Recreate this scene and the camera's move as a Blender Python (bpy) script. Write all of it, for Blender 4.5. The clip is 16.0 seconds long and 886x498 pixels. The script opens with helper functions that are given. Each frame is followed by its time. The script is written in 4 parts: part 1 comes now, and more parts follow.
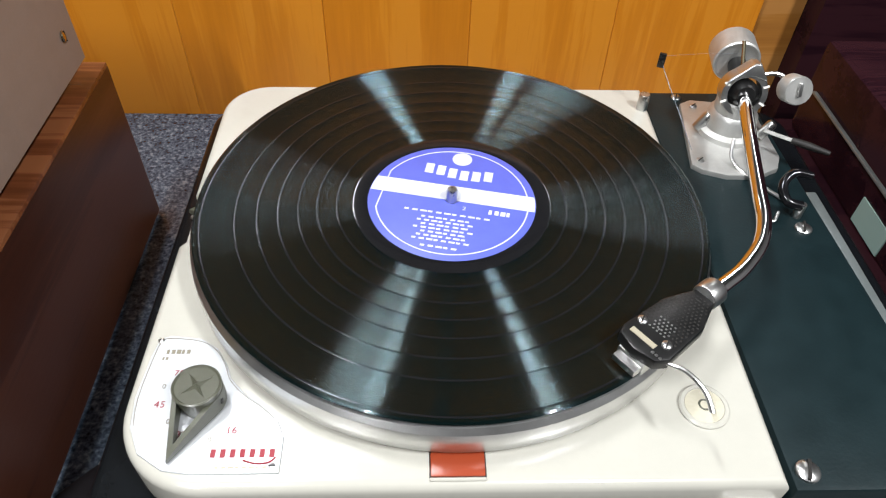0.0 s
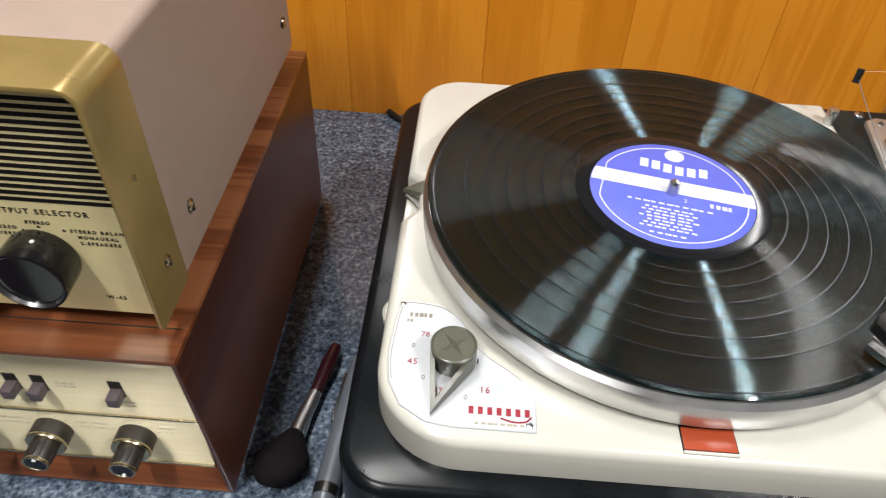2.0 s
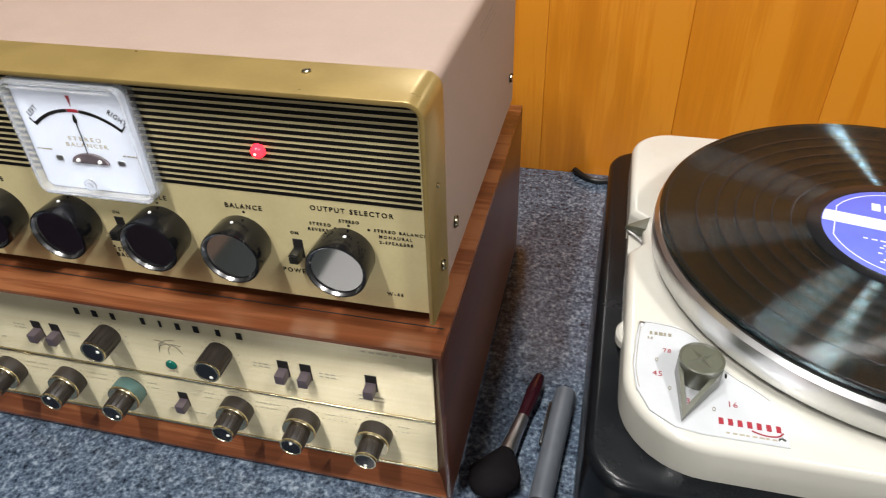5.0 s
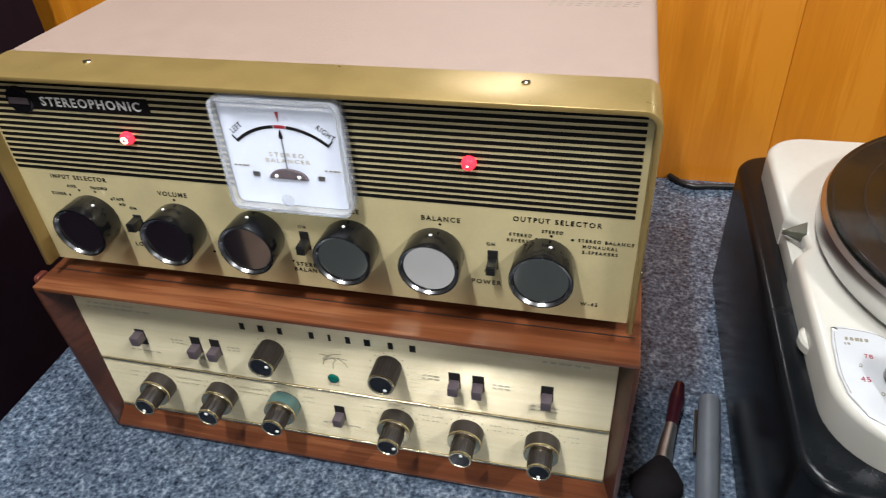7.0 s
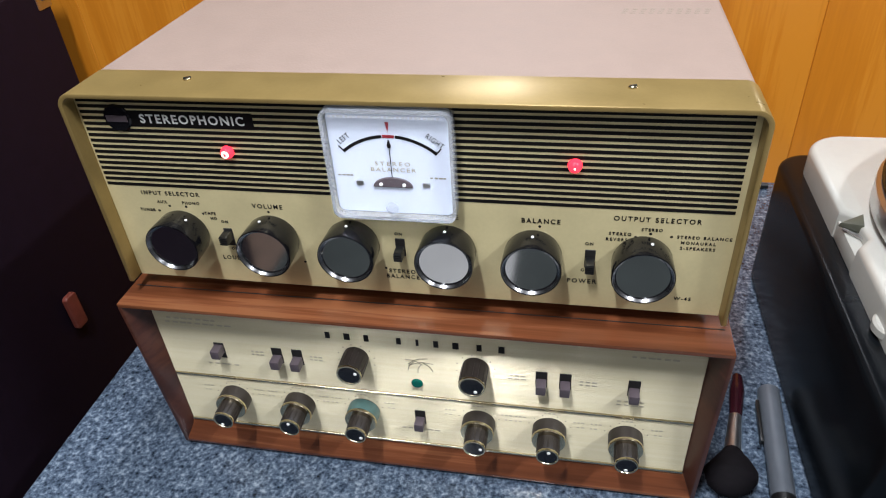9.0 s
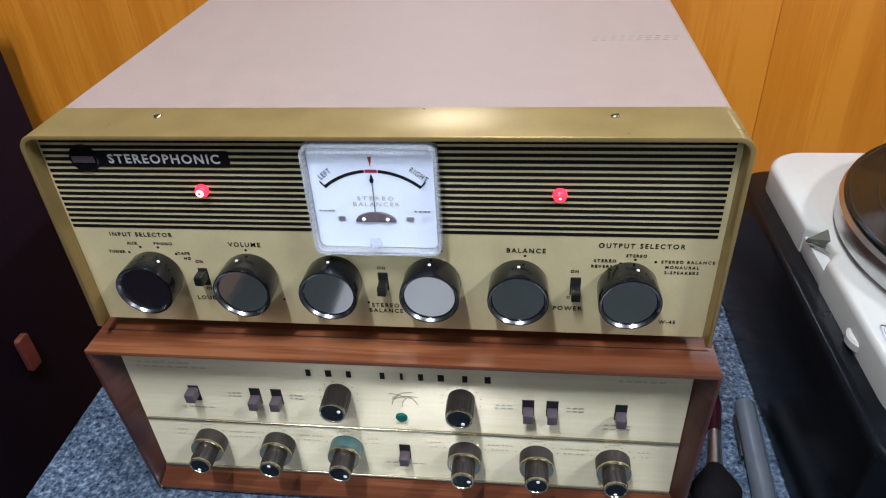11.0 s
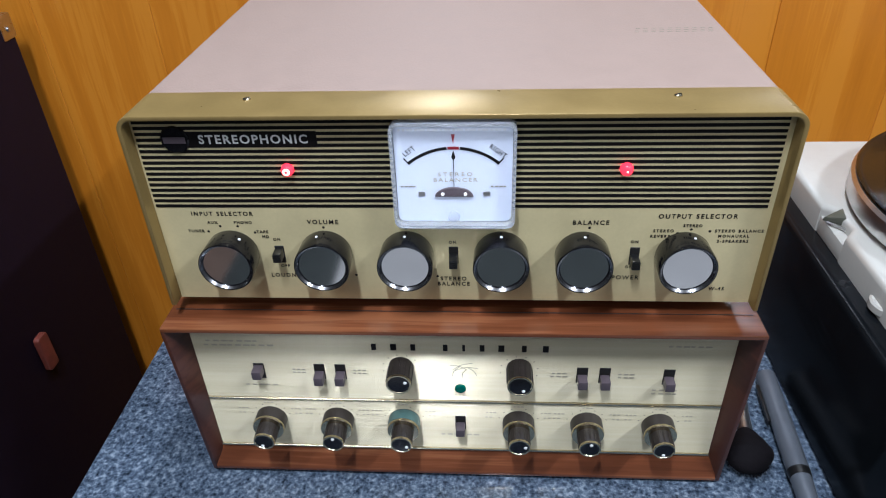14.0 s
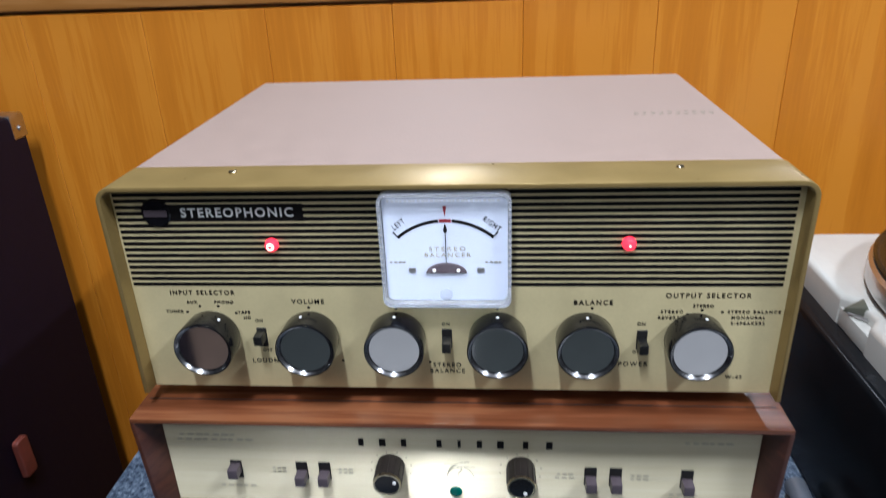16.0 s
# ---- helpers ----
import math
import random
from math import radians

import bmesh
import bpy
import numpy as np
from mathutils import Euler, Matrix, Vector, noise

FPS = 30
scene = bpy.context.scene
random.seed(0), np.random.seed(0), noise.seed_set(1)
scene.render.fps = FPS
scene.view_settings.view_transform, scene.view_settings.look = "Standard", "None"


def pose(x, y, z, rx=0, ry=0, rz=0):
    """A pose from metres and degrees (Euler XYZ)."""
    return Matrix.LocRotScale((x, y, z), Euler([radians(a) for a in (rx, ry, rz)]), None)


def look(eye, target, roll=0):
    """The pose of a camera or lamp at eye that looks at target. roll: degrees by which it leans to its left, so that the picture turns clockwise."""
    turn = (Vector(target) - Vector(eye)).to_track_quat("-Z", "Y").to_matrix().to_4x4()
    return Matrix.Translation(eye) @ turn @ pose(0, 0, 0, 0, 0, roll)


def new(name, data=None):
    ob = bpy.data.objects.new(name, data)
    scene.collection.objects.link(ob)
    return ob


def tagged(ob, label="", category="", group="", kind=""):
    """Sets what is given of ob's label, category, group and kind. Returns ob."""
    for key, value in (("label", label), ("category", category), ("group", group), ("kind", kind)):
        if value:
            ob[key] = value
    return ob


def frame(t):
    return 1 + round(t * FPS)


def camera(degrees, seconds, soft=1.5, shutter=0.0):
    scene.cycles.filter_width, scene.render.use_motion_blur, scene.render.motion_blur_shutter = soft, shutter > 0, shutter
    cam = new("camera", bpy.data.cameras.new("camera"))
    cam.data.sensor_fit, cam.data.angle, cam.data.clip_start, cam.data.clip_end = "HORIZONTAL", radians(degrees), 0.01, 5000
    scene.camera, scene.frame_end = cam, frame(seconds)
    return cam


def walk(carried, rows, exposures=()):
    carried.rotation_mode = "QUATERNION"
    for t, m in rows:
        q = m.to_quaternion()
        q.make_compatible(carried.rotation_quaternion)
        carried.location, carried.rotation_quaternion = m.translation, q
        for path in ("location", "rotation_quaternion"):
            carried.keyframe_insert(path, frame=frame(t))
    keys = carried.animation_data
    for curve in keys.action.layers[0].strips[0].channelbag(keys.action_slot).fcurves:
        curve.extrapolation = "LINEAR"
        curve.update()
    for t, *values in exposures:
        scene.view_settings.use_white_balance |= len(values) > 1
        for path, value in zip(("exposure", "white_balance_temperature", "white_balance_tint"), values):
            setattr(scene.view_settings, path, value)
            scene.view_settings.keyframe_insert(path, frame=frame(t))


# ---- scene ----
cam = camera(65.0, 16.0, soft=1.1, shutter=0.4)
PATH = [
    (0, (0.653, -0.18, 0.464), (0.729, 1.205, -0.977), 2.3),
    (0.5, (0.63, -0.191, 0.464), (0.724, 1.207, -0.962), 3.1),
    (1, (0.596, -0.204, 0.454), (0.68, 1.222, -0.946), 3.3),
    (1.5, (0.563, -0.207, 0.449), (0.61, 1.228, -0.943), 3.2),
    (2, (0.545, -0.212, 0.452), (0.505, 1.227, -0.937), 3.0),
    (2.5, (0.551, -0.226, 0.459), (0.397, 1.219, -0.915), 2.6),
    (3, (0.555, -0.244, 0.458), (0.328, 1.231, -0.873), 2.3),
    (3.5, (0.541, -0.255, 0.457), (0.243, 1.252, -0.825), 1.3),
    (4, (0.512, -0.262, 0.448), (0.167, 1.276, -0.783), -1.0),
    (4.2, (0.506, -0.264, 0.448), (0.136, 1.27, -0.781), -1.6),
    (6.3, (0.419, -0.286, 0.453), (-0.006, 1.262, -0.741), -2.6),
    (6.5, (0.408, -0.286, 0.452), (-0.026, 1.255, -0.746), -3.2),
    (7, (0.376, -0.297, 0.454), (-0.05, 1.248, -0.742), -3.6),
    (7.5, (0.353, -0.309, 0.457), (-0.066, 1.247, -0.728), -3.9),
    (8, (0.33, -0.315, 0.459), (-0.067, 1.245, -0.728), -3.8),
    (8.5, (0.314, -0.32, 0.459), (-0.071, 1.252, -0.715), -3.7),
    (9, (0.307, -0.324, 0.461), (-0.049, 1.256, -0.713), -4.0),
    (9.2, (0.302, -0.329, 0.459), (-0.041, 1.262, -0.702), -3.9),
    (11.3, (0.281, -0.316, 0.467), (0.069, 1.312, -0.675), -3.7),
    (11.5, (0.269, -0.319, 0.466), (0.064, 1.308, -0.679), -4.1),
    (12, (0.247, -0.327, 0.463), (0.094, 1.305, -0.682), -3.4),
    (12.5, (0.245, -0.339, 0.465), (0.129, 1.311, -0.66), -2.5),
    (13, (0.241, -0.345, 0.468), (0.124, 1.314, -0.641), -2.2),
    (13.5, (0.229, -0.355, 0.469), (0.114, 1.306, -0.64), -2.0),
    (14, (0.226, -0.358, 0.466), (0.098, 1.295, -0.654), -2.2),
    (14.5, (0.221, -0.355, 0.463), (0.095, 1.299, -0.655), -2.1),
    (15, (0.224, -0.354, 0.464), (0.107, 1.309, -0.641), -2.2),
    (15.5, (0.229, -0.352, 0.457), (0.109, 1.34, -0.602), -2.2),
    (16, (0.236, -0.346, 0.433), (0.073, 1.468, -0.394), -2.3),
]
# stops, kelvin and tint of the clip's own white balance
EXPOSURES = [(0.0, -0.10, 6600, 10), (2.0, -0.10, 6900, 11), (4.0, 0.0, 7000, 11), (6.5, -0.05, 6700, 11), (9.0, -0.08, 6200, 12), (11.5, -0.21, 5750, 12), (14.0, -0.20, 5700, 12), (16.0, -0.17, 5750, 12)]
walk(cam, [(t, look(eye, target, roll)) for t, eye, target, roll in PATH], EXPOSURES)

# ---- world and lights ----
world = bpy.data.worlds.new("world")
scene.world = world
world.use_nodes = True
world.node_tree.nodes["Background"].inputs[0].default_value = (0.75, 0.85, 1.0, 1)
world.node_tree.nodes["Background"].inputs[1].default_value = 0.05


def area(name, x, y, z, sx, sy, power, color, rx=0, ry=0):
    d = bpy.data.lights.new(name, "AREA")
    d.shape, d.size, d.size_y, d.energy, d.color = "RECTANGLE", sx, sy, power, color
    o = new(name, d)
    o.matrix_world = pose(x, y, z, rx, ry, 0)
    return o


CEIL, FLOOR, WALL_Y, LEFT_X, RIGHT_X = 1.65, -0.78, 0.478, -1.6, 1.052
# x, y, width, length and power of the ceiling lights: four over and before the counter (the third an added fill that
# brightens the fronts), two beyond the partition
TUBES = [(0.08, -0.62, 0.05, 0.40, 29), (1.46, -0.60, 0.05, 0.40, 42), (-0.42, -1.66, 0.10, 0.90, 15), (0.28, 0.36, 0.06, 0.40, 16), (0.04, 2.06, 0.07, 1.20, 13), (1.68, 2.06, 0.07, 1.20, 8)]
for tx, ty, wide_, long_, power in TUBES:
    area("ceiling_lamp", tx, ty, CEIL - 0.055, wide_, long_, power, (0.95, 0.97, 1.0))


# ---- materials ----
def material(name, color, rough=0.5, metal=0.0, **extra):
    m = bpy.data.materials.new(name)
    m.use_nodes = True
    b = m.node_tree.nodes["Principled BSDF"]
    b.inputs["Base Color"].default_value = (*color, 1)
    b.inputs["Roughness"].default_value = rough
    b.inputs["Metallic"].default_value = metal
    for k, v in extra.items():
        b.inputs[k.replace("_", " ")].default_value = v
    return m


def nodes_of(m):
    t = m.node_tree
    return t, t.nodes["Principled BSDF"], t.links.new


def node(t, kind, **inputs):
    n = t.nodes.new(kind)
    for k, v in inputs.items():
        n.inputs[k.replace("_", " ")].default_value = v
    return n


def coords(t, scale=(1, 1, 1), rot=(0, 0, 0), space="Object"):
    c = t.nodes.new("ShaderNodeTexCoord")
    mp = t.nodes.new("ShaderNodeMapping")
    mp.inputs["Scale"].default_value = scale
    mp.inputs["Rotation"].default_value = rot
    t.links.new(c.outputs[space], mp.inputs["Vector"])
    return mp.outputs["Vector"]


def ramp(t, fac, stops):
    r = t.nodes.new("ShaderNodeValToRGB")
    els = r.color_ramp.elements
    while len(els) < len(stops):
        els.new(0.5)
    for e, (p, c) in zip(els, stops):
        e.position, e.color = p, (*c, 1)
    t.links.new(fac, r.inputs[0])
    return r.outputs[0]


def bump(t, height, strength, distance):
    b = t.nodes.new("ShaderNodeBump")
    b.inputs["Strength"].default_value, b.inputs["Distance"].default_value = strength, distance
    t.links.new(height, b.inputs["Height"])
    t.links.new(b.outputs[0], t.nodes["Principled BSDF"].inputs["Normal"])


def worn(m, scale=60.0, amount=0.12, rough_amount=0.12, relief=0.0):
    """Two scales of small uneven colour, gloss and relief on a plain material."""
    t, b, link = nodes_of(m)
    base = tuple(b.inputs["Base Color"].default_value)[:3]
    v = coords(t)
    n1 = node(t, "ShaderNodeTexNoise", Scale=scale, Detail=4.0)
    n2 = node(t, "ShaderNodeTexNoise", Scale=scale * 9, Detail=2.0)
    link(v, n1.inputs["Vector"]), link(v, n2.inputs["Vector"])
    mix = t.nodes.new("ShaderNodeMath")
    mix.operation = "MULTIPLY_ADD"
    mix.inputs[1].default_value = 0.35
    link(n2.outputs[0], mix.inputs[0]), link(n1.outputs[0], mix.inputs[2])
    lo = tuple(c * (1 - amount) for c in base)
    hi = tuple(min(1, c * (1 + amount)) for c in base)
    link(ramp(t, mix.outputs[0], [(0.45, lo), (0.9, hi)]), b.inputs["Base Color"])
    r0 = b.inputs["Roughness"].default_value
    mr = t.nodes.new("ShaderNodeMapRange")
    mr.inputs["To Min"].default_value, mr.inputs["To Max"].default_value = max(0.02, r0 - rough_amount / 2), r0 + rough_amount
    link(n1.outputs[0], mr.inputs[0]), link(mr.outputs[0], b.inputs["Roughness"])
    if relief:
        bump(t, n2.outputs[0], relief, 0.0006)
    return m


def wood(name, dark, mid, light, axis="x", stretch=14.0, scale=5.0, rough=0.35, per_object=0.0, fine=70.0):
    m = material(name, mid, rough)
    t, b, link = nodes_of(m)
    s = {"x": (1 / stretch, 1, 1), "y": (1, 1 / stretch, 1), "z": (1, 1, 1 / stretch)}[axis]
    v = coords(t, tuple(k * 1.0 for k in s))
    if per_object:
        info = t.nodes.new("ShaderNodeObjectInfo")
        ad = t.nodes.new("ShaderNodeVectorMath")
        ad.operation = "MULTIPLY_ADD"
        ad.inputs[1].default_value = (per_object, per_object, per_object)
        link(info.outputs["Random"], ad.inputs[0]), link(v, ad.inputs[2])
        v = ad.outputs[0]
    n1 = node(t, "ShaderNodeTexNoise", Scale=scale * 3, Detail=5.0, Distortion=0.25)
    n2 = node(t, "ShaderNodeTexNoise", Scale=fine * 4, Detail=3.0)
    n3 = node(t, "ShaderNodeTexNoise", Scale=scale * 10, Detail=6.0, Distortion=0.35)
    for n in (n1, n2, n3):
        link(v, n.inputs["Vector"])
    a = t.nodes.new("ShaderNodeMath")
    a.operation = "MULTIPLY_ADD"
    a.inputs[1].default_value = 0.35
    link(n2.outputs[0], a.inputs[0]), link(n1.outputs[0], a.inputs[2])
    a2 = t.nodes.new("ShaderNodeMath")
    a2.operation = "MULTIPLY_ADD"
    a2.inputs[1].default_value = 0.55
    link(n3.outputs[0], a2.inputs[0]), link(a.outputs[0], a2.inputs[2])
    link(ramp(t, a2.outputs[0], [(0.62, dark), (0.92, mid), (1.0, light)]), b.inputs["Base Color"])
    bump(t, n2.outputs[0], 0.12, 0.0005)
    return m


M = {}
M["wall"] = wood("honey_veneer", (0.49, 0.158, 0.009), (0.575, 0.195, 0.012), (0.625, 0.228, 0.018), "z", 16.0, 7.0, 0.34, 9.0)
M["rail"] = wood("dark_honey_veneer", (0.26, 0.10, 0.02), (0.36, 0.15, 0.03), (0.42, 0.19, 0.05), "x", 16.0, 7.0, 0.4)
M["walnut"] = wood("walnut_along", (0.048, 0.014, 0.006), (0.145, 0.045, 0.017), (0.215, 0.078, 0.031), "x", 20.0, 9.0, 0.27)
# darker walnut for the case sides: their shade is put into the colour
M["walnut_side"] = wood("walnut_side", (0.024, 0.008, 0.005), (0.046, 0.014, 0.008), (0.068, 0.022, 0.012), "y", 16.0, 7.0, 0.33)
M["ivory"] = worn(material("ivory_enamel", (0.45, 0.44, 0.39), 0.20, Coat_Weight=0.3), 25, 0.03, 0.06)
M["plinth"] = worn(material("black_plinth_paint", (0.004, 0.005, 0.006), 0.20, Specular_IOR_Level=0.16), 40, 0.2, 0.12)
M["armboard"] = worn(material("dark_armboard_leatherette", (0.005, 0.013, 0.015), 0.42, Specular_IOR_Level=0.2), 60, 0.15, 0.1, 0.15)
M["alu"] = worn(material("turned_aluminium", (0.66, 0.66, 0.65), 0.3, 1.0), 80, 0.08, 0.1)
M["chrome"] = material("chrome", (0.82, 0.82, 0.82), 0.07, 1.0)
M["steel"] = worn(material("satin_steel", (0.58, 0.58, 0.57), 0.27, 1.0), 120, 0.1, 0.1)
M["cast"] = worn(material("satin_cast_alloy", (0.56, 0.56, 0.54), 0.40, 0.75), 120, 0.08, 0.1)
M["black"] = worn(material("black_plastic", (0.007, 0.007, 0.007), 0.3), 90, 0.25, 0.1)
M["gloss_black"] = material("gloss_black_plastic", (0.005, 0.005, 0.006), 0.14, Specular_IOR_Level=0.4)
M["ink"] = material("black_print", (0.006, 0.005, 0.005), 0.5, Specular_IOR_Level=0.15)
M["grey_ink"] = material("faded_print", (0.20, 0.18, 0.13), 0.5)
M["soft_ink"] = material("soft_brown_print", (0.33, 0.30, 0.22), 0.5)
M["red_ink"] = material("red_print", (0.24, 0.010, 0.020), 0.45)
M["white_ink"] = material("white_print", (0.78, 0.78, 0.74), 0.5)
M["gold"] = worn(material("gold_paint", (0.30, 0.208, 0.072), 0.28, 0.45), 45, 0.08, 0.12, 0.05)
M["panel"] = worn(material("pale_gold_panel", (0.64, 0.55, 0.30), 0.34, 0.25), 50, 0.06, 0.1)
M["champagne"] = material("brushed_champagne_panel", (0.74, 0.68, 0.50), 0.24, 0.3)
t, b, link = nodes_of(M["champagne"])
c = t.nodes.new("ShaderNodeTexCoord")
split = t.nodes.new("ShaderNodeSeparateXYZ")
link(c.outputs["Object"], split.inputs[0])
hair_line = node(t, "ShaderNodeTexNoise", Scale=14000.0, Detail=0.0)
hair_line.noise_dimensions = "1D"
link(split.outputs["Z"], hair_line.inputs["W"])
cut = t.nodes.new("ShaderNodeMapRange")
cut.inputs["From Min"].default_value, cut.inputs["From Max"].default_value = 0.3, 0.7
cut.inputs["To Min"].default_value, cut.inputs["To Max"].default_value = -0.45, 1.4
link(hair_line.outputs[0], cut.inputs[0])
tilt = t.nodes.new("ShaderNodeCombineXYZ")
link(cut.outputs[0], tilt.inputs[2])
geo = t.nodes.new("ShaderNodeNewGeometry")
lean = t.nodes.new("ShaderNodeVectorMath")
link(tilt.outputs[0], lean.inputs[0]), link(geo.outputs["Normal"], lean.inputs[1])
norm = t.nodes.new("ShaderNodeVectorMath")
norm.operation = "NORMALIZE"
link(lean.outputs[0], norm.inputs[0]), link(norm.outputs[0], b.inputs["Normal"])
nz = node(t, "ShaderNodeTexNoise", Scale=260.0, Detail=3.0)
link(coords(t, (0.02, 1, 1)), nz.inputs["Vector"])
link(ramp(t, nz.outputs[0], [(0.3, (0.72, 0.64, 0.42)), (0.7, (0.77, 0.70, 0.485))]), b.inputs["Base Color"])
M["taupe"] = worn(material("pink_taupe_enamel", (0.275, 0.200, 0.160), 0.55), 70, 0.05, 0.12, 0.25)
M["olive"] = worn(material("olive_grey_plastic", (0.075, 0.077, 0.056), 0.30), 80, 0.1, 0.1)
M["plate"] = worn(material("silver_scale_plate", (0.54, 0.56, 0.58), 0.32, 0.35), 70, 0.03, 0.05)
M["brown_knob"] = worn(material("dark_brown_knob", (0.020, 0.015, 0.012), 0.42), 120, 0.2, 0.1)
M["teal_knob"] = worn(material("teal_tinted_ring", (0.06, 0.12, 0.11), 0.4), 120, 0.2, 0.1)
M["slider"] = worn(material("plum_grey_slider", (0.075, 0.058, 0.066), 0.4), 120, 0.1, 0.1)
M["brass"] = material("pale_brass", (0.62, 0.54, 0.36), 0.22, 1.0)
M["gunmetal"] = material("polished_gunmetal", (0.20, 0.20, 0.20), 0.26, 1.0)
M["mirror_disc"] = material("polished_knob_disc", (0.72, 0.72, 0.72), 0.06, 1.0)
# near-black for dark parts, and for shade put into slots, recesses and gaps
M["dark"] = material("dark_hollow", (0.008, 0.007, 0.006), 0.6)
M["cabinet"] = worn(material("black_case_vinyl", (0.008, 0.004, 0.009), 0.6, Specular_IOR_Level=0.12), 90, 0.2, 0.1, 0.1)
M["rosewood"] = wood("dark_lacquered_rosewood", (0.008, 0.003, 0.005), (0.015, 0.005, 0.008), (0.024, 0.008, 0.011), "x", 14, 6, 0.2)
M["rosewood"].node_tree.nodes["Principled BSDF"].inputs["Specular IOR Level"].default_value = 0.07
M["polished"] = worn(material("polished_aluminium", (0.62, 0.62, 0.615), 0.30, 1.0), 80, 0.06, 0.06)
M["orange"] = material("orange_strobe_window", (0.27, 0.046, 0.018), 0.25, Emission_Color=(1.0, 0.16, 0.06, 1), Emission_Strength=0.04)
M["jewel"] = material("red_jewel_lamp", (0.8, 0.02, 0.04), 0.15, Emission_Color=(1.0, 0.035, 0.06, 1), Emission_Strength=1.9)
M["jewel_core"] = material("lamp_core", (1.0, 0.5, 0.4), 0.2, Emission_Color=(1.0, 0.45, 0.35, 1), Emission_Strength=4.0)
M["green"] = material("green_jewel", (0.0, 0.10, 0.07), 0.15)
M["face"] = material("white_meter_face", (0.54, 0.59, 0.68), 0.5, Emission_Color=(0.85, 0.92, 1.0, 1), Emission_Strength=0.04)
M["acrylic"] = material("clear_acrylic", (1, 1, 1), 0.04, Transmission_Weight=1.0, IOR=1.15)
M["frost"] = material("frosted_acrylic_edge", (0.90, 0.93, 0.97), 0.22, Transmission_Weight=0.8, IOR=1.2)
M["bristle"] = worn(material("black_bristles", (0.004, 0.003, 0.004), 0.8, Specular_IOR_Level=0.15), 300, 0.5, 0.1)
M["handle"] = material("dark_wine_lacquer", (0.030, 0.006, 0.010), 0.16)
M["pen"] = worn(material("grey_pen_plastic", (0.12, 0.135, 0.155), 0.3, 0.3), 90, 0.06, 0.1)
M["pull"] = worn(material("red_brown_leather", (0.16, 0.035, 0.022), 0.5), 90, 0.2, 0.1)
M["room_wall"] = worn(material("pale_plaster", (0.12, 0.12, 0.12), 0.8), 4, 0.06, 0.05)
M["ceiling"] = worn(material("white_ceiling", (0.42, 0.43, 0.43), 0.8), 4, 0.04, 0.05)
M["floor"] = worn(material("pale_grey_floor", (0.44, 0.435, 0.425), 0.5), 6, 0.08, 0.1)
M["dark_mat"] = worn(material("dark_green_grey_mat", (0.035, 0.042, 0.040), 0.8), 20, 0.2, 0.1)
M["brown_mat"] = worn(material("brown_mat", (0.13, 0.085, 0.062), 0.8), 20, 0.2, 0.1)
M["teal_card"] = material("pale_teal_card", (0.25, 0.36, 0.33), 0.5)
M["strip"] = worn(material("grey_metal_strip", (0.22, 0.25, 0.25), 0.35, 0.6), 60, 0.1, 0.1)

# speckled blue-grey granite
M["granite"] = material("speckled_granite", (0.15, 0.18, 0.22), 0.14)
t, b, link = nodes_of(M["granite"])
v = coords(t)
n1 = node(t, "ShaderNodeTexNoise", Scale=230.0, Detail=5.0, Roughness=0.7)
n2 = node(t, "ShaderNodeTexNoise", Scale=75.0, Detail=4.0)
n3 = node(t, "ShaderNodeTexVoronoi", Scale=330.0)
for n in (n1, n2, n3):
    link(v, n.inputs["Vector"])
s1 = t.nodes.new("ShaderNodeMath")
s1.operation = "MULTIPLY_ADD"
s1.inputs[1].default_value = 0.35
link(n2.outputs[0], s1.inputs[0]), link(n1.outputs[0], s1.inputs[2])
s2 = t.nodes.new("ShaderNodeMath")
s2.operation = "MULTIPLY_ADD"
s2.inputs[1].default_value = 0.22
link(n3.outputs["Distance"], s2.inputs[0]), link(s1.outputs[0], s2.inputs[2])
link(ramp(t, s2.outputs[0], [(0.58, (0.009, 0.014, 0.023)), (0.73, (0.044, 0.062, 0.090)), (0.85, (0.092, 0.122, 0.164)), (0.99, (0.22, 0.265, 0.31))]), b.inputs["Base Color"])

# grooved vinyl: fine groove walls tip the surface in and out along the radius; a thin glossy skin mirrors the room
M["vinyl"] = material("grooved_black_vinyl", (0.001, 0.004, 0.004), 0.10, Specular_IOR_Level=0.55, Specular_Tint=(0.65, 0.94, 1.0, 1), Coat_Weight=0.10, Coat_Roughness=0.05)
t, b, link = nodes_of(M["vinyl"])
c = t.nodes.new("ShaderNodeTexCoord")
flat = t.nodes.new("ShaderNodeVectorMath")
flat.operation = "MULTIPLY"
flat.inputs[1].default_value = (1, 1, 0)
link(c.outputs["Object"], flat.inputs[0])
ln = t.nodes.new("ShaderNodeVectorMath")
ln.operation = "LENGTH"
link(flat.outputs[0], ln.inputs[0])
unit = t.nodes.new("ShaderNodeVectorMath")
unit.operation = "NORMALIZE"
link(flat.outputs[0], unit.inputs[0])
many = t.nodes.new("ShaderNodeMath")
many.operation = "MULTIPLY"
many.inputs[1].default_value = 90000.0
link(ln.outputs["Value"], many.inputs[0])
fine = t.nodes.new("ShaderNodeTexWhiteNoise")
fine.noise_dimensions = "1D"
link(many.outputs[0], fine.inputs["W"])
wide = node(t, "ShaderNodeTexNoise", Scale=420.0, Detail=3.0)
wide.noise_dimensions = "1D"
link(ln.outputs["Value"], wide.inputs["W"])
cut = t.nodes.new("ShaderNodeMapRange")
cut.inputs["To Min"].default_value, cut.inputs["To Max"].default_value = -1.35, 1.35
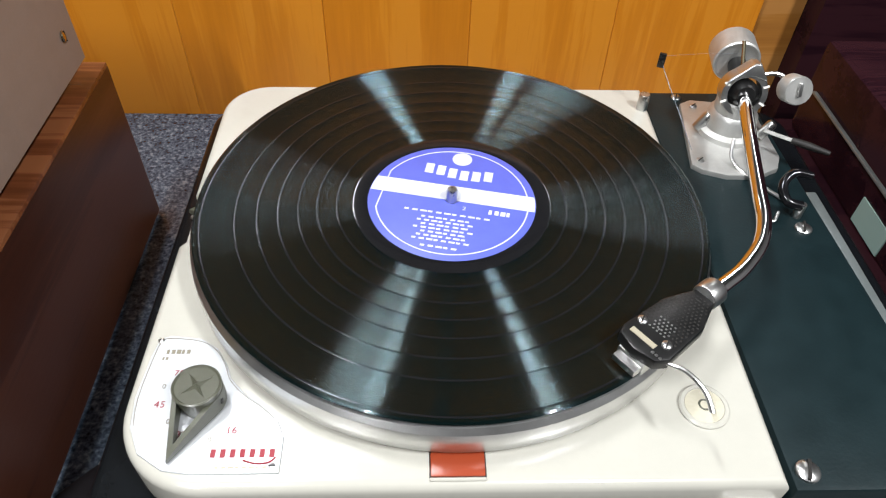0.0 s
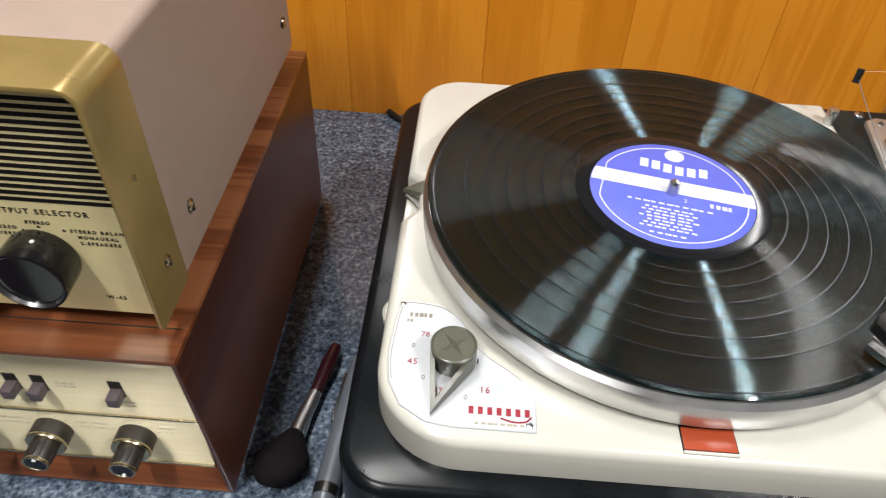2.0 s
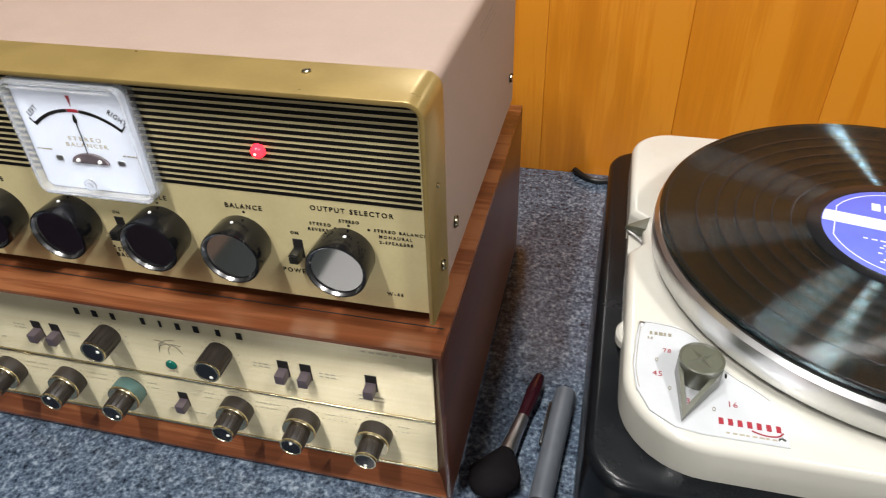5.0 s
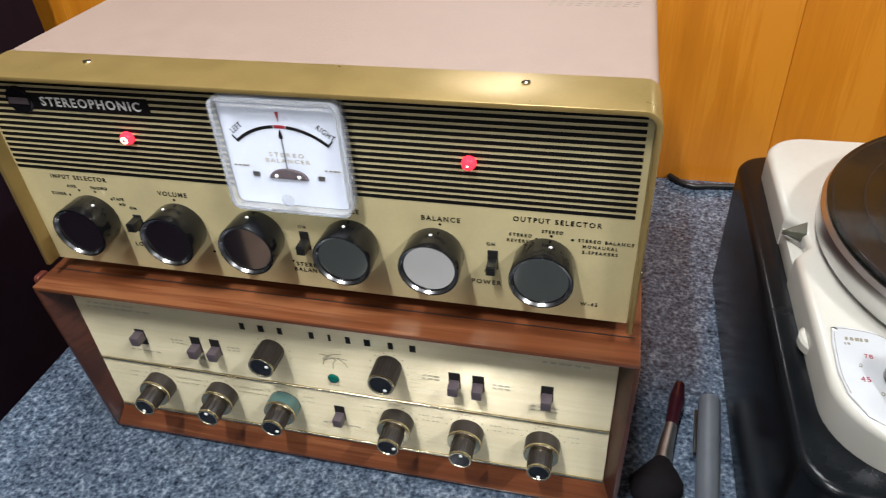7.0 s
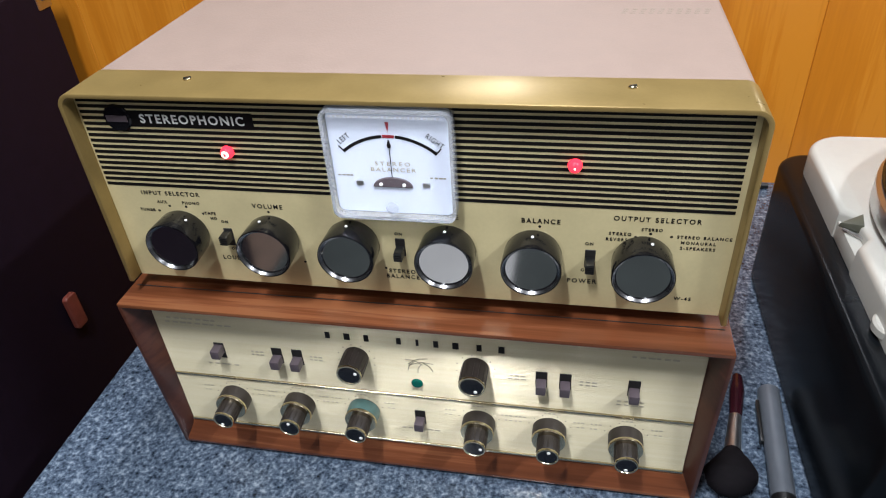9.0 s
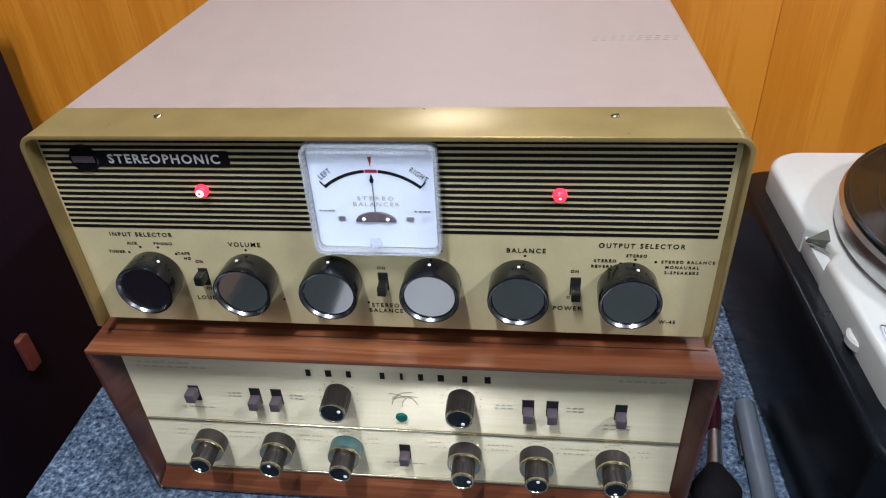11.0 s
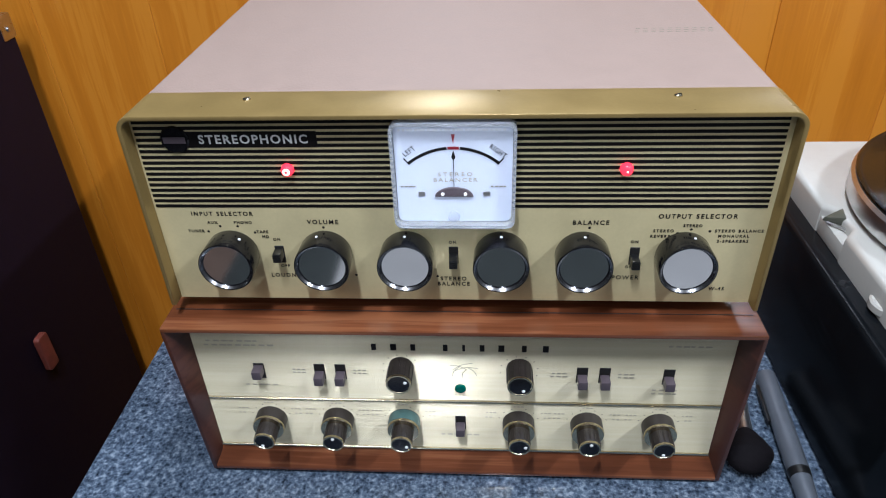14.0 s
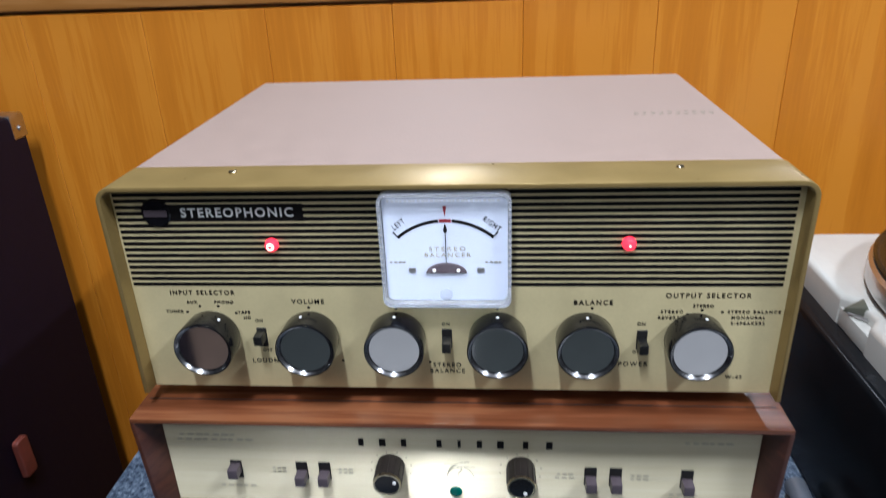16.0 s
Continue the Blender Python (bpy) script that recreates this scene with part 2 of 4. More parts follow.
link(fine.outputs["Value"], cut.inputs[0])
loud = t.nodes.new("ShaderNodeMapRange")
loud.inputs["From Min"].default_value, loud.inputs["From Max"].default_value = 0.3, 0.65
loud.inputs["To Min"].default_value, loud.inputs["To Max"].default_value = 0.78, 1.0
link(wide.outputs[0], loud.inputs[0])
amp = t.nodes.new("ShaderNodeMath")
amp.operation = "MULTIPLY"
link(cut.outputs[0], amp.inputs[0]), link(loud.outputs[0], amp.inputs[1])
tip_by = t.nodes.new("ShaderNodeVectorMath")
tip_by.operation = "SCALE"
link(unit.outputs[0], tip_by.inputs[0]), link(amp.outputs[0], tip_by.inputs["Scale"])
geo = t.nodes.new("ShaderNodeNewGeometry")
lean = t.nodes.new("ShaderNodeVectorMath")
link(tip_by.outputs[0], lean.inputs[0]), link(geo.outputs["Normal"], lean.inputs[1])
norm = t.nodes.new("ShaderNodeVectorMath")
norm.operation = "NORMALIZE"
link(lean.outputs[0], norm.inputs[0]), link(norm.outputs[0], b.inputs["Normal"])
M["vinyl_smooth"] = material("smooth_black_vinyl", (0.008, 0.008, 0.009), 0.12)
M["label_blue"] = worn(material("blue_record_label", (0.085, 0.11, 0.50), 0.45), 90, 0.06, 0.06)
M["label_band"] = worn(material("silver_label_print", (0.52, 0.54, 0.62), 0.45), 90, 0.08, 0.06)


# ---- mesh helpers ----
def thing(name, x=0, y=0, z=0, rz=0, label="", category="", group="", kind="", rx=0):
    o = new(name)
    o.empty_display_size = 0.02
    o.matrix_world = pose(x, y, z, rx, 0, rz)
    return tagged(o, label, category, group, kind)


def part(name, bm, mat, parent=None, label="", at=None, smooth=35):
    me = bpy.data.meshes.new(name)
    bm.to_mesh(me)
    bm.free()
    for m in mat if isinstance(mat, (list, tuple)) else [mat]:
        me.materials.append(m)
    if smooth:
        for p in me.polygons:
            p.use_smooth = True
        me.set_sharp_from_angle(angle=radians(smooth))
    o = new(name, me)
    o.parent = parent
    if at is not None:
        o.matrix_basis = at
    return tagged(o, label)


def share(name, ob, parent, at):
    o = new(name, ob.data)
    o.parent = parent
    o.matrix_basis = at
    return o


def box(x0, x1, y0, y1, z0, z1, bevel=0.0, segs=2):
    bm = bmesh.new()
    r = bmesh.ops.create_cube(bm, size=1)
    for v in r["verts"]:
        v.co = Vector(((x0 + x1) / 2 + v.co.x * (x1 - x0), (y0 + y1) / 2 + v.co.y * (y1 - y0), (z0 + z1) / 2 + v.co.z * (z1 - z0)))
    if bevel:
        bmesh.ops.bevel(bm, geom=bm.edges[:], offset=bevel, segments=segs, profile=0.6, affect="EDGES")
    return bm


def join(*bms):
    out = bms[0]
    for b2 in bms[1:]:
        me = bpy.data.meshes.new("tmp")
        b2.to_mesh(me)
        out.from_mesh(me)
        b2.free()
        bpy.data.meshes.remove(me)
    return out


def moved(bm, m):
    bmesh.ops.transform(bm, matrix=m, verts=bm.verts)
    return bm


def lathe(profile, n=48, closed=True):
    """Turn (radius, z) pairs about z; the ends on the axis close with fans."""
    bm = bmesh.new()
    rings = []
    for r, z in profile:
        if r < 1e-6:
            rings.append([bm.verts.new((0, 0, z))])
        else:
            rings.append([bm.verts.new((r * math.cos(2 * math.pi * k / n), r * math.sin(2 * math.pi * k / n), z)) for k in range(n)])
    for a, b2 in zip(rings, rings[1:]):
        for k in range(n):
            k2 = (k + 1) % n
            if len(a) == 1 and len(b2) == 1:
                continue
            if len(a) == 1:
                bm.faces.new((a[0], b2[k], b2[k2]))
            elif len(b2) == 1:
                bm.faces.new((a[k2], a[k], b2[0]))
            else:
                bm.faces.new((a[k2], a[k], b2[k], b2[k2]))
    bmesh.ops.recalc_face_normals(bm, faces=bm.faces)
    return bm


def outline(points, z0, z1, bevel=0.0, segs=3, bottom=False):
    """A flat shape from its outline, given depth, with the upper rim rounded."""
    bm = bmesh.new()
    lo = [bm.verts.new((x, y, z0)) for x, y in points]
    f0 = bm.faces.new(lo)
    bmesh.ops.recalc_face_normals(bm, faces=bm.faces)
    ex = bmesh.ops.extrude_face_region(bm, geom=[f0])
    for v in ex["geom"]:
        if isinstance(v, bmesh.types.BMVert):
            v.co.z = z1
    bmesh.ops.recalc_face_normals(bm, faces=bm.faces)
    if bevel:
        rim = [e for e in bm.edges if all(abs(v.co.z - z1) < 1e-7 for v in e.verts) or (bottom and all(abs(v.co.z - z0) < 1e-7 for v in e.verts))]
        bmesh.ops.bevel(bm, geom=rim, offset=bevel, segments=segs, profile=0.5, affect="EDGES")
    return bm


def arc(cx, cy, r, a0, a1, n=8):
    return [(cx + r * math.cos(radians(a0 + (a1 - a0) * k / n)), cy + r * math.sin(radians(a0 + (a1 - a0) * k / n))) for k in range(n + 1)]


def round_rect(x0, x1, y0, y1, r, n=6):
    rs = r if isinstance(r, (tuple, list)) else (r, r, r, r)
    pts = arc(x1 - rs[0], y1 - rs[0], rs[0], 0, 90, n) + arc(x0 + rs[1], y1 - rs[1], rs[1], 90, 180, n)
    return pts + arc(x0 + rs[2], y0 + rs[2], rs[2], 180, 270, n) + arc(x1 - rs[3], y0 + rs[3], rs[3], 270, 360, n)


def tube(points, radius, n=14, smooth_steps=6):
    """A round bar through points (Catmull-Rom); radius may be a list, one a point."""
    pts = [Vector(p) for p in points]
    rad = radius if isinstance(radius, (list, tuple)) else [radius] * len(pts)
    line, rr = [], []
    for k in range(len(pts) - 1):
        p0, p1, p2, p3 = pts[max(k - 1, 0)], pts[k], pts[k + 1], pts[min(k + 2, len(pts) - 1)]
        for s in range(smooth_steps):
            u = s / smooth_steps
            line.append(0.5 * ((2 * p1) + (p2 - p0) * u + (2 * p0 - 5 * p1 + 4 * p2 - p3) * u * u + (3 * p1 - p0 - 3 * p2 + p3) * u**3))
            rr.append(rad[k] + (rad[k + 1] - rad[k]) * u)
    line.append(pts[-1])
    rr.append(rad[-1])
    bm = bmesh.new()
    rings, side = [], None
    for k, p in enumerate(line):
        d = (line[min(k + 1, len(line) - 1)] - line[max(k - 1, 0)]).normalized()
        side = (side - d * side.dot(d)).normalized() if side else d.orthogonal().normalized()
        up = d.cross(side)
        rings.append([bm.verts.new(p + rr[k] * (math.cos(2 * math.pi * j / n) * side + math.sin(2 * math.pi * j / n) * up)) for j in range(n)])
    for a, b2 in zip(rings, rings[1:]):
        for j in range(n):
            bm.faces.new((a[j], a[(j + 1) % n], b2[(j + 1) % n], b2[j]))
    bm.faces.new(rings[0][::-1]), bm.faces.new(rings[-1])
    bmesh.ops.recalc_face_normals(bm, faces=bm.faces)
    return bm


FRONT = pose(0, 0, 0, 90, 0, 0)  # lays a flat thing upright, facing -y
WRITING = []


def write(parent, words, x, y, z, size, mat, m=None, spread=1.0, align="CENTER", name="lettering", wide=1.0, depth=0.00012, bold=0.0):
    cu = bpy.data.curves.new(name, "FONT")
    cu.body, cu.size, cu.align_x, cu.align_y, cu.space_character, cu.extrude, cu.offset = words, size, align, "CENTER", spread, depth, bold
    cu.resolution_u = 3
    o = bpy.data.objects.new(name, cu)
    scene.collection.objects.link(o)
    WRITING.append((o, parent, pose(x, y, z) @ (m or FRONT) @ Matrix.Diagonal((wide, 1, 1, 1)), mat))


def bars(parent, x, y, z, width, height, mat, m=None, gaps=5, name="printed_bar", depth=0.0002):
    """Unreadable print: short bars in one line."""
    bm = bmesh.new()
    w = width / (gaps + 0.0)
    for k in range(gaps):
        bw = w * (0.55 + 0.3 * ((k * 7) % 3) / 2)
        x0 = -width / 2 + k * w
        join(bm, box(x0, x0 + bw, -height / 2, height / 2, 0, depth))
    return tagged(part(name, bm, mat, parent, at=pose(x, y, z) @ (m or FRONT), smooth=0), kind="stuff")


# ---- the setting ----
def setting(name, bm, mat, label, category="", smooth=35):
    return tagged(part(name, bm, mat, smooth=smooth), label, category, kind="structure")


ROOM_X, ROOM_Y = 2.3, 4.2
# unseen floor patches, added so the knob discs mirror dark and brown tones
for name, x0, x1, mat, words in (("mat", 0.155, 0.70, "dark_mat", "dark floor mat before the counter"), ("mat", -0.56, -0.24, "dark_mat", "dark floor mat before the counter"), ("mat", -0.90, -0.565, "brown_mat", "brown floor mat before the counter"), ("mat", -1.55, -0.905, "dark_mat", "dark floor mat before the counter")):
    setting("floor_" + name, box(x0, x1, -2.9, -0.75, FLOOR + 0.0005, FLOOR + 0.008, 0.002), M[mat], words, "mat")
setting("floor", box(-1.7, ROOM_X + 0.1, -3.2, ROOM_Y + 0.1, FLOOR - 0.05, FLOOR), M["floor"], "plain pale grey floor of the room", "floor")
setting("ceiling", box(-1.7, ROOM_X + 0.1, -3.2, ROOM_Y + 0.1, CEIL, CEIL + 0.05), M["ceiling"], "plain white ceiling with tube lights", "ceiling")
setting("wall_left", box(-1.7, LEFT_X, -3.2, ROOM_Y + 0.1, FLOOR, CEIL), M["room_wall"], "plain pale plaster side wall", "wall")
setting("wall_right", box(ROOM_X, ROOM_X + 0.1, -3.2, ROOM_Y + 0.1, FLOOR, CEIL), M["room_wall"], "plain pale plaster side wall", "wall")
setting("wall_front", box(LEFT_X, ROOM_X, -3.2, -3.1, FLOOR, CEIL), M["room_wall"], "plain pale plaster wall facing the counter", "wall")
setting("wall_far", box(LEFT_X, ROOM_X, ROOM_Y, ROOM_Y + 0.1, FLOOR, CEIL), M["room_wall"], "plain plaster wall beyond the wooden partition", "wall")
setting("ceiling_beam", box(LEFT_X, ROOM_X, 1.35, 1.445, CEIL - 0.045, CEIL - 0.0005, 0.004), M["dark"], "dark narrow beam across the ceiling", "beam")
wall = setting("wall_back", box(-1.6, 1.6, WALL_Y + 0.012, 0.53, FLOOR, 0.409), M["rail"], "honey-coloured wood veneer panelling with upright joints", "wall")
PITCH = 0.1482
X0 = -0.330
first = part("panel", box(0.0001, PITCH - 0.0001, 0, 0.011, 0, 1.142, 0.0007, 1), M["wall"], wall, at=pose(X0 - 8 * PITCH, WALL_Y, FLOOR))
for k in range(1, 18):
    x = X0 + (k - 8) * PITCH
    if x + PITCH > RIGHT_X + 0.07:
        break
    share("panel", first, wall, pose(x, WALL_Y, FLOOR))
part("rail", box(-1.6, RIGHT_X, WALL_Y - 0.004, WALL_Y + 0.0115, 0.367, 0.4085, 0.002), M["rail"], wall, "darker wooden top rail")
setting("wall_dark_end", box(RIGHT_X + 0.002, 1.6, WALL_Y - 0.02, WALL_Y + 0.011, FLOOR, 0.45), M["rosewood"], "dark lacquered panel beside the wooden wall", "wall")

top = setting("counter", box(-0.105, 1.6, -0.13, WALL_Y - 0.0005, -0.03, 0.0, 0.003), M["granite"], "polished blue-grey speckled granite counter top", "counter")
part("counter_body", box(-0.085, 1.598, -0.10, WALL_Y - 0.003, FLOOR, -0.0305), M["rosewood"], top, "dark counter base")

# ceiling tube lights; the third one houses the added front fill
for tx, ty, wide_, long_, power in TUBES:
    lamp = thing("ceiling_light", tx, ty, CEIL, label="unseen white ceiling light with a bright diffused tube", category="ceiling light", group="ceiling lights")
    part("housing", box(-wide_ / 2 - 0.03, wide_ / 2 + 0.03, -long_ / 2 - 0.03, long_ / 2 + 0.03, -0.05, -0.0005, 0.004), M["ceiling"], lamp)

# ---- black case standing on the floor beside the counter ----
case = thing("speaker_cabinet", -0.335, 0, FLOOR, label="tall black vinyl-covered cabinet with metal corner and leather tab", category="cabinet")
part("body", box(-0.45, 0, -0.75, 0.440, 0.0, 1.036, 0.006), M["cabinet"], case)
part("corner_cap", join(box(-0.03, 0.0015, 0.415, 0.4415, 1.008, 1.0375, 0.004), moved(lathe([(0, 0), (0.003, 0), (0.003, 0.002), (0, 0.003)], 12), pose(0.0015, 0.428, 1.02, 0, 90, 0))), M["steel"], case, "worn metal corner cap")
part("tab", moved(outline(round_rect(-0.010, 0.010, -0.026, 0.026, 0.005), 0, 0.007, 0.002), pose(0.001, 0.269, 0.662, 0, 90, 0) @ pose(0, 0, 0, 0, 0, 90)), M["pull"], case, "red-brown leather tab")

# ---- dark lacquered player case at the far end ----
dark = thing("record_player_case", 0, 0, 0, label="dark glossy rosewood player case with thin metal trim", category="record player")
part("base", box(0.985, 1.45, -0.10, 0.40, 0.0, 0.055, 0.004), M["rosewood"], dark)
part("lid", box(1.028, 1.45, -0.08, 0.388, 0.0555, 0.150, 0.006), M["rosewood"], dark)
part("trim", box(1.0245, 1.0285, -0.05, 0.37, 0.104, 0.1065, 0.0008), M["strip"], dark, "thin metal trim line")
part("trim", box(0.984, 0.987, -0.05, 0.30, 0.0535, 0.0565, 0.0008), M["steel"], dark, "thin metal trim line")
part("card", box(1.0268, 1.0283, 0.20, 0.245, 0.060, 0.085), M["teal_card"], dark, "pale teal paper label")


# ---- lower amplifier in its walnut case ----
def small_switch(parent, x, y, z, slot=(0.0080, 0.0150), lever=(0.0068, 0.0076), up=-0.003, mat="slider"):
    sw = part("slide_switch", box(-slot[0] / 2, slot[0] / 2, -0.0003, 0.002, -slot[1] / 2, slot[1] / 2, 0.0003, 1), M["dark"], parent, "plastic slide switch in a dark slot", at=pose(x, y, z))
    part("lever", box(-lever[0] / 2, lever[0] / 2, -0.0085, 0.0005, -lever[1] / 2 + up, lever[1] / 2 + up, 0.0008), M[mat], sw)
    if mat != "slider":
        for k in range(4):
            part("rib", box(-lever[0] / 2, lever[0] / 2, -0.0091, -0.0084, up - lever[1] * 0.36 + k * lever[1] * 0.22, up - lever[1] * 0.36 + k * lever[1] * 0.22 + 0.0007), M[mat], sw)
    return sw


FX0, FX1, FZ0, FZ1, FYB = 0.003, 0.4075, 0.004, 0.1625, 0.315
PY = 0.0085


def front_y(z):
    """The case's front edge leans: it stands out at the top."""
    return 0.002 - 0.011 * (z - FZ0) / (FZ1 - FZ0)


low = thing("amplifier", 0, 0, 0, label="vintage stereo amplifier with champagne panel in a walnut case", category="amplifier", group="stacked amplifiers")
TH, TT, TB = 0.0105, 0.0165, 0.0230


def slant(x0, x1, z0, z1, bevel=0.0008, thin=None):
    """A board whose front edge leans and is planed thin towards the outside (thin: inner side and its kept thickness)."""
    bm = box(x0, x1, 0, FYB, z0, z1)
    back = bmesh.ops.bisect_plane(bm, geom=bm.verts[:] + bm.edges[:] + bm.faces[:], plane_co=(0, PY + 0.001, 0), plane_no=(0, 1, 0))
    for v in bm.verts:
        if v.co.y < PY - 0.002:
            inner = {"bottom": v.co.z < (z0 + z1) / 2, "top": v.co.z > (z0 + z1) / 2, "left": v.co.x < (x0 + x1) / 2, "right": v.co.x > (x0 + x1) / 2}
            if thin == "bottom" and inner["bottom"]:
                v.co.z = z1 - 0.0032
            if thin == "top" and inner["top"]:
                v.co.z = z0 + 0.0032
            if thin == "left" and inner["left"]:
                v.co.x = x1 - 0.0028
            if thin == "right" and inner["right"]:
                v.co.x = x0 + 0.0028
            v.co.y = front_y(v.co.z)
    bmesh.ops.bevel(bm, geom=bm.edges[:], offset=bevel, segments=2, profile=0.6, affect="EDGES")
    return bm


part("top_board", slant(FX0 + 0.0003, FX1 - 0.0003, FZ1 - TT, FZ1, thin="bottom"), M["walnut"], low, "red-brown walnut top with streaked grain")
part("bottom_board", slant(FX0 + 0.003, FX1 - 0.003, FZ0, FZ0 + TB, thin="top"), M["walnut"], low)
part("side_board", slant(FX0, FX0 + TH, FZ0 - 0.0005, FZ1 - 0.0033, thin="right"), M["walnut_side"], low, "walnut side board with shade put into its colour")
part("side_board", slant(FX1 - TH, FX1, FZ0 - 0.0005, FZ1 - 0.0033, thin="left"), M["walnut_side"], low, "walnut side board with shade put into its colour")
part("back_board", box(FX0 + TH, FX1 - TH, FYB - 0.012, FYB - 0.002, FZ0 + TB, FZ1 - TT), M["dark"], low)
for fx in (FX0 + 0.03, FX1 - 0.03):
    for fy in (0.04, FYB - 0.04):
        part("foot", moved(lathe([(0, 0), (0.011, 0), (0.012, 0.0045), (0, 0.0045)], 20), pose(fx, fy, 0)), M["black"], low)
part("seam", box(FX0 + 0.004, FX1 - 0.004, 0.0125, 0.0133, FZ1 - 0.0002, FZ1 + 0.0002), M["dark"], low)
IX0, IX1, IZ0, IZ1 = FX0 + TH, FX1 - TH, FZ0 + TB, FZ1 - TT
STRIP = 0.0800
part("front_panel", box(IX0, IX1, PY, PY + 0.003, STRIP + 0.0009, IZ1, 0.0004, 1), M["champagne"], low, "upper champagne metal panel")
part("front_panel", box(IX0, IX1, PY, PY + 0.003, IZ0, STRIP - 0.0009, 0.0004, 1), M["champagne"], low, "lower champagne metal panel")
part("divider", box(IX0, IX1, PY - 0.001, PY + 0.002, STRIP - 0.0009, STRIP + 0.0009, 0.0003, 1), M["brass"], low, "bright divider strip")
part("sill", box(IX0, IX1, PY - 0.0012, PY + 0.002, IZ0 - 0.0004, IZ0 + 0.0016, 0.0003, 1), M["brass"], low, "bright lower edge strip")


def brown_knob(parent, x, z, r_back, r_front, length, ring="brown_knob", spin=0.0):
    k = part("knob", lathe([(0, 0), (r_back, 0), (r_back, length * 0.42), (r_back * 0.97, length * 0.45), (r_front * 1.02, length * 0.45), (r_front * 0.97, length * 0.9), (r_front * 0.9, length * 0.93), (0, length * 0.93)], 40) if r_back > r_front else lathe([(0, 0), (r_front, 0), (r_front * 0.96, length * 0.9), (r_front * 0.9, length * 0.93), (0, length * 0.93)], 40), M["brown_knob"], parent, "dark brown control knob with brass rings", at=pose(x, PY, z, 90, 0, 0))
    part("cap_ring", lathe([(r_front * 0.80, length * 0.93), (r_front * 0.98, length * 0.89), (r_front * 1.0, length * 0.93), (r_front * 0.97, length * 0.965), (r_front * 0.86, length * 0.965), (r_front * 0.80, length * 0.93)], 40), M["brass"], k, "brass cap ring")
    part("cap", lathe([(r_front * 0.86, length * 0.93), (r_front * 0.84, length * 0.95), (0, length * 0.955)], 40), M["gloss_black"], k)
    part("pointer", moved(lathe([(0, 0), (0.0013, 0), (0.0010, 0.0005), (0, 0.0006)], 12), pose(math.sin(radians(spin)) * r_front * 0.55, math.cos(radians(spin)) * r_front * 0.55, length * 0.951)), M["white_ink"], k, "small white pointer dot")
    if r_back > r_front:
        part("ring", lathe([(r_front * 1.02, length * 0.46), (r_back * 0.98, length * 0.455), (r_back * 1.0, length * 0.43), (r_back * 1.02, length * 0.40), (r_back * 1.0, length * 0.37)], 40), M["brass"], k, "brass middle ring")
        if ring != "brown_knob":
            part("outer_ring", lathe([(r_back * 1.004, length * 0.02), (r_back * 1.012, length * 0.1), (r_back * 1.004, length * 0.36)], 40), M[ring], k, "teal-tinted rear ring")
    for j in range(26):
        a = 2 * math.pi * j / 26
        part("rib", moved(box(-0.0004, 0.0004, -0.0003, 0.0004, length * 0.5 if r_back > r_front else 0.002, length * 0.86), pose(0, 0, 0, 0, 0, math.degrees(a)) @ pose(0, r_front * 0.985, 0)), M["brown_knob"], k, smooth=0) if j % 2 == 0 else None
    return k


for kx, spin in ((0.0595, -160), (0.1120, 0), (0.1630, 120), (0.2500, 90), (0.3010, 10), (0.3540, 180)):
    brown_knob(low, kx, 0.0590, 0.0120, 0.0080, 0.0260, "teal_knob" if abs(kx - 0.163) < 0.001 else "brown_knob", spin)
for kx, spin in ((0.1640, 70), (0.2490, 150)):
    brown_knob(low, kx, 0.1150, 0.0088, 0.0091, 0.0195, spin=spin)
for sx, sz, up in ((0.0585, 0.1085, 0.002), (0.1035, 0.1085, -0.003), (0.1190, 0.1085, -0.003), (0.2940, 0.1090, -0.003), (0.3100, 0.1090, -0.003), (0.3550, 0.1085, -0.003), (0.2060, 0.0570, -0.003)):
    small_switch(low, sx, PY, sz, up=up)
part("pilot_lamp", lathe([(0.0042, 0), (0.0042, 0.0008), (0.0034, 0.0016), (0, 0.0022)], 24), M["green"], low, "green jewel pilot lamp", at=pose(0.2065, PY, 0.0938, 90, 0, 0))
# maker's mark: plain letter-sized blocks, and a drawn emblem of thin strokes
for k, (lx, w) in enumerate(((0.1455, 0.0050), (0.1595, 0.0062), (0.1735, 0.0050), (0.1965, 0.0048), (0.2095, 0.0028), (0.2225, 0.0050), (0.2360, 0.0062), (0.2520, 0.0050), (0.2670, 0.0060))):
    part("mark_block", box(lx - w * 0.34, lx + w * 0.34, PY - 0.0003, PY, 0.1306, 0.1364), M["ink"], low, smooth=0)
for k, (a, l, dx, dz) in enumerate(((25, 0.016, 0, 0.003), (-20, 0.013, -0.003, 0.002), (60, 0.011, -0.005, -0.002), (10, 0.018, 0.002, 0), (70, 0.009, 0.001, -0.004), (-50, 0.010, 0.007, -0.002))):
    part("emblem_stroke", moved(tube([(-l / 2, 0, 0), (0, l * 0.12, 0), (l / 2, 0, 0)], 0.00028, 6, 4), pose(0.2085 + dx, PY - 0.0001, 0.1085 + dz + 0.004) @ FRONT @ pose(0, 0, 0, 0, 0, a)), M["grey_ink"], low)
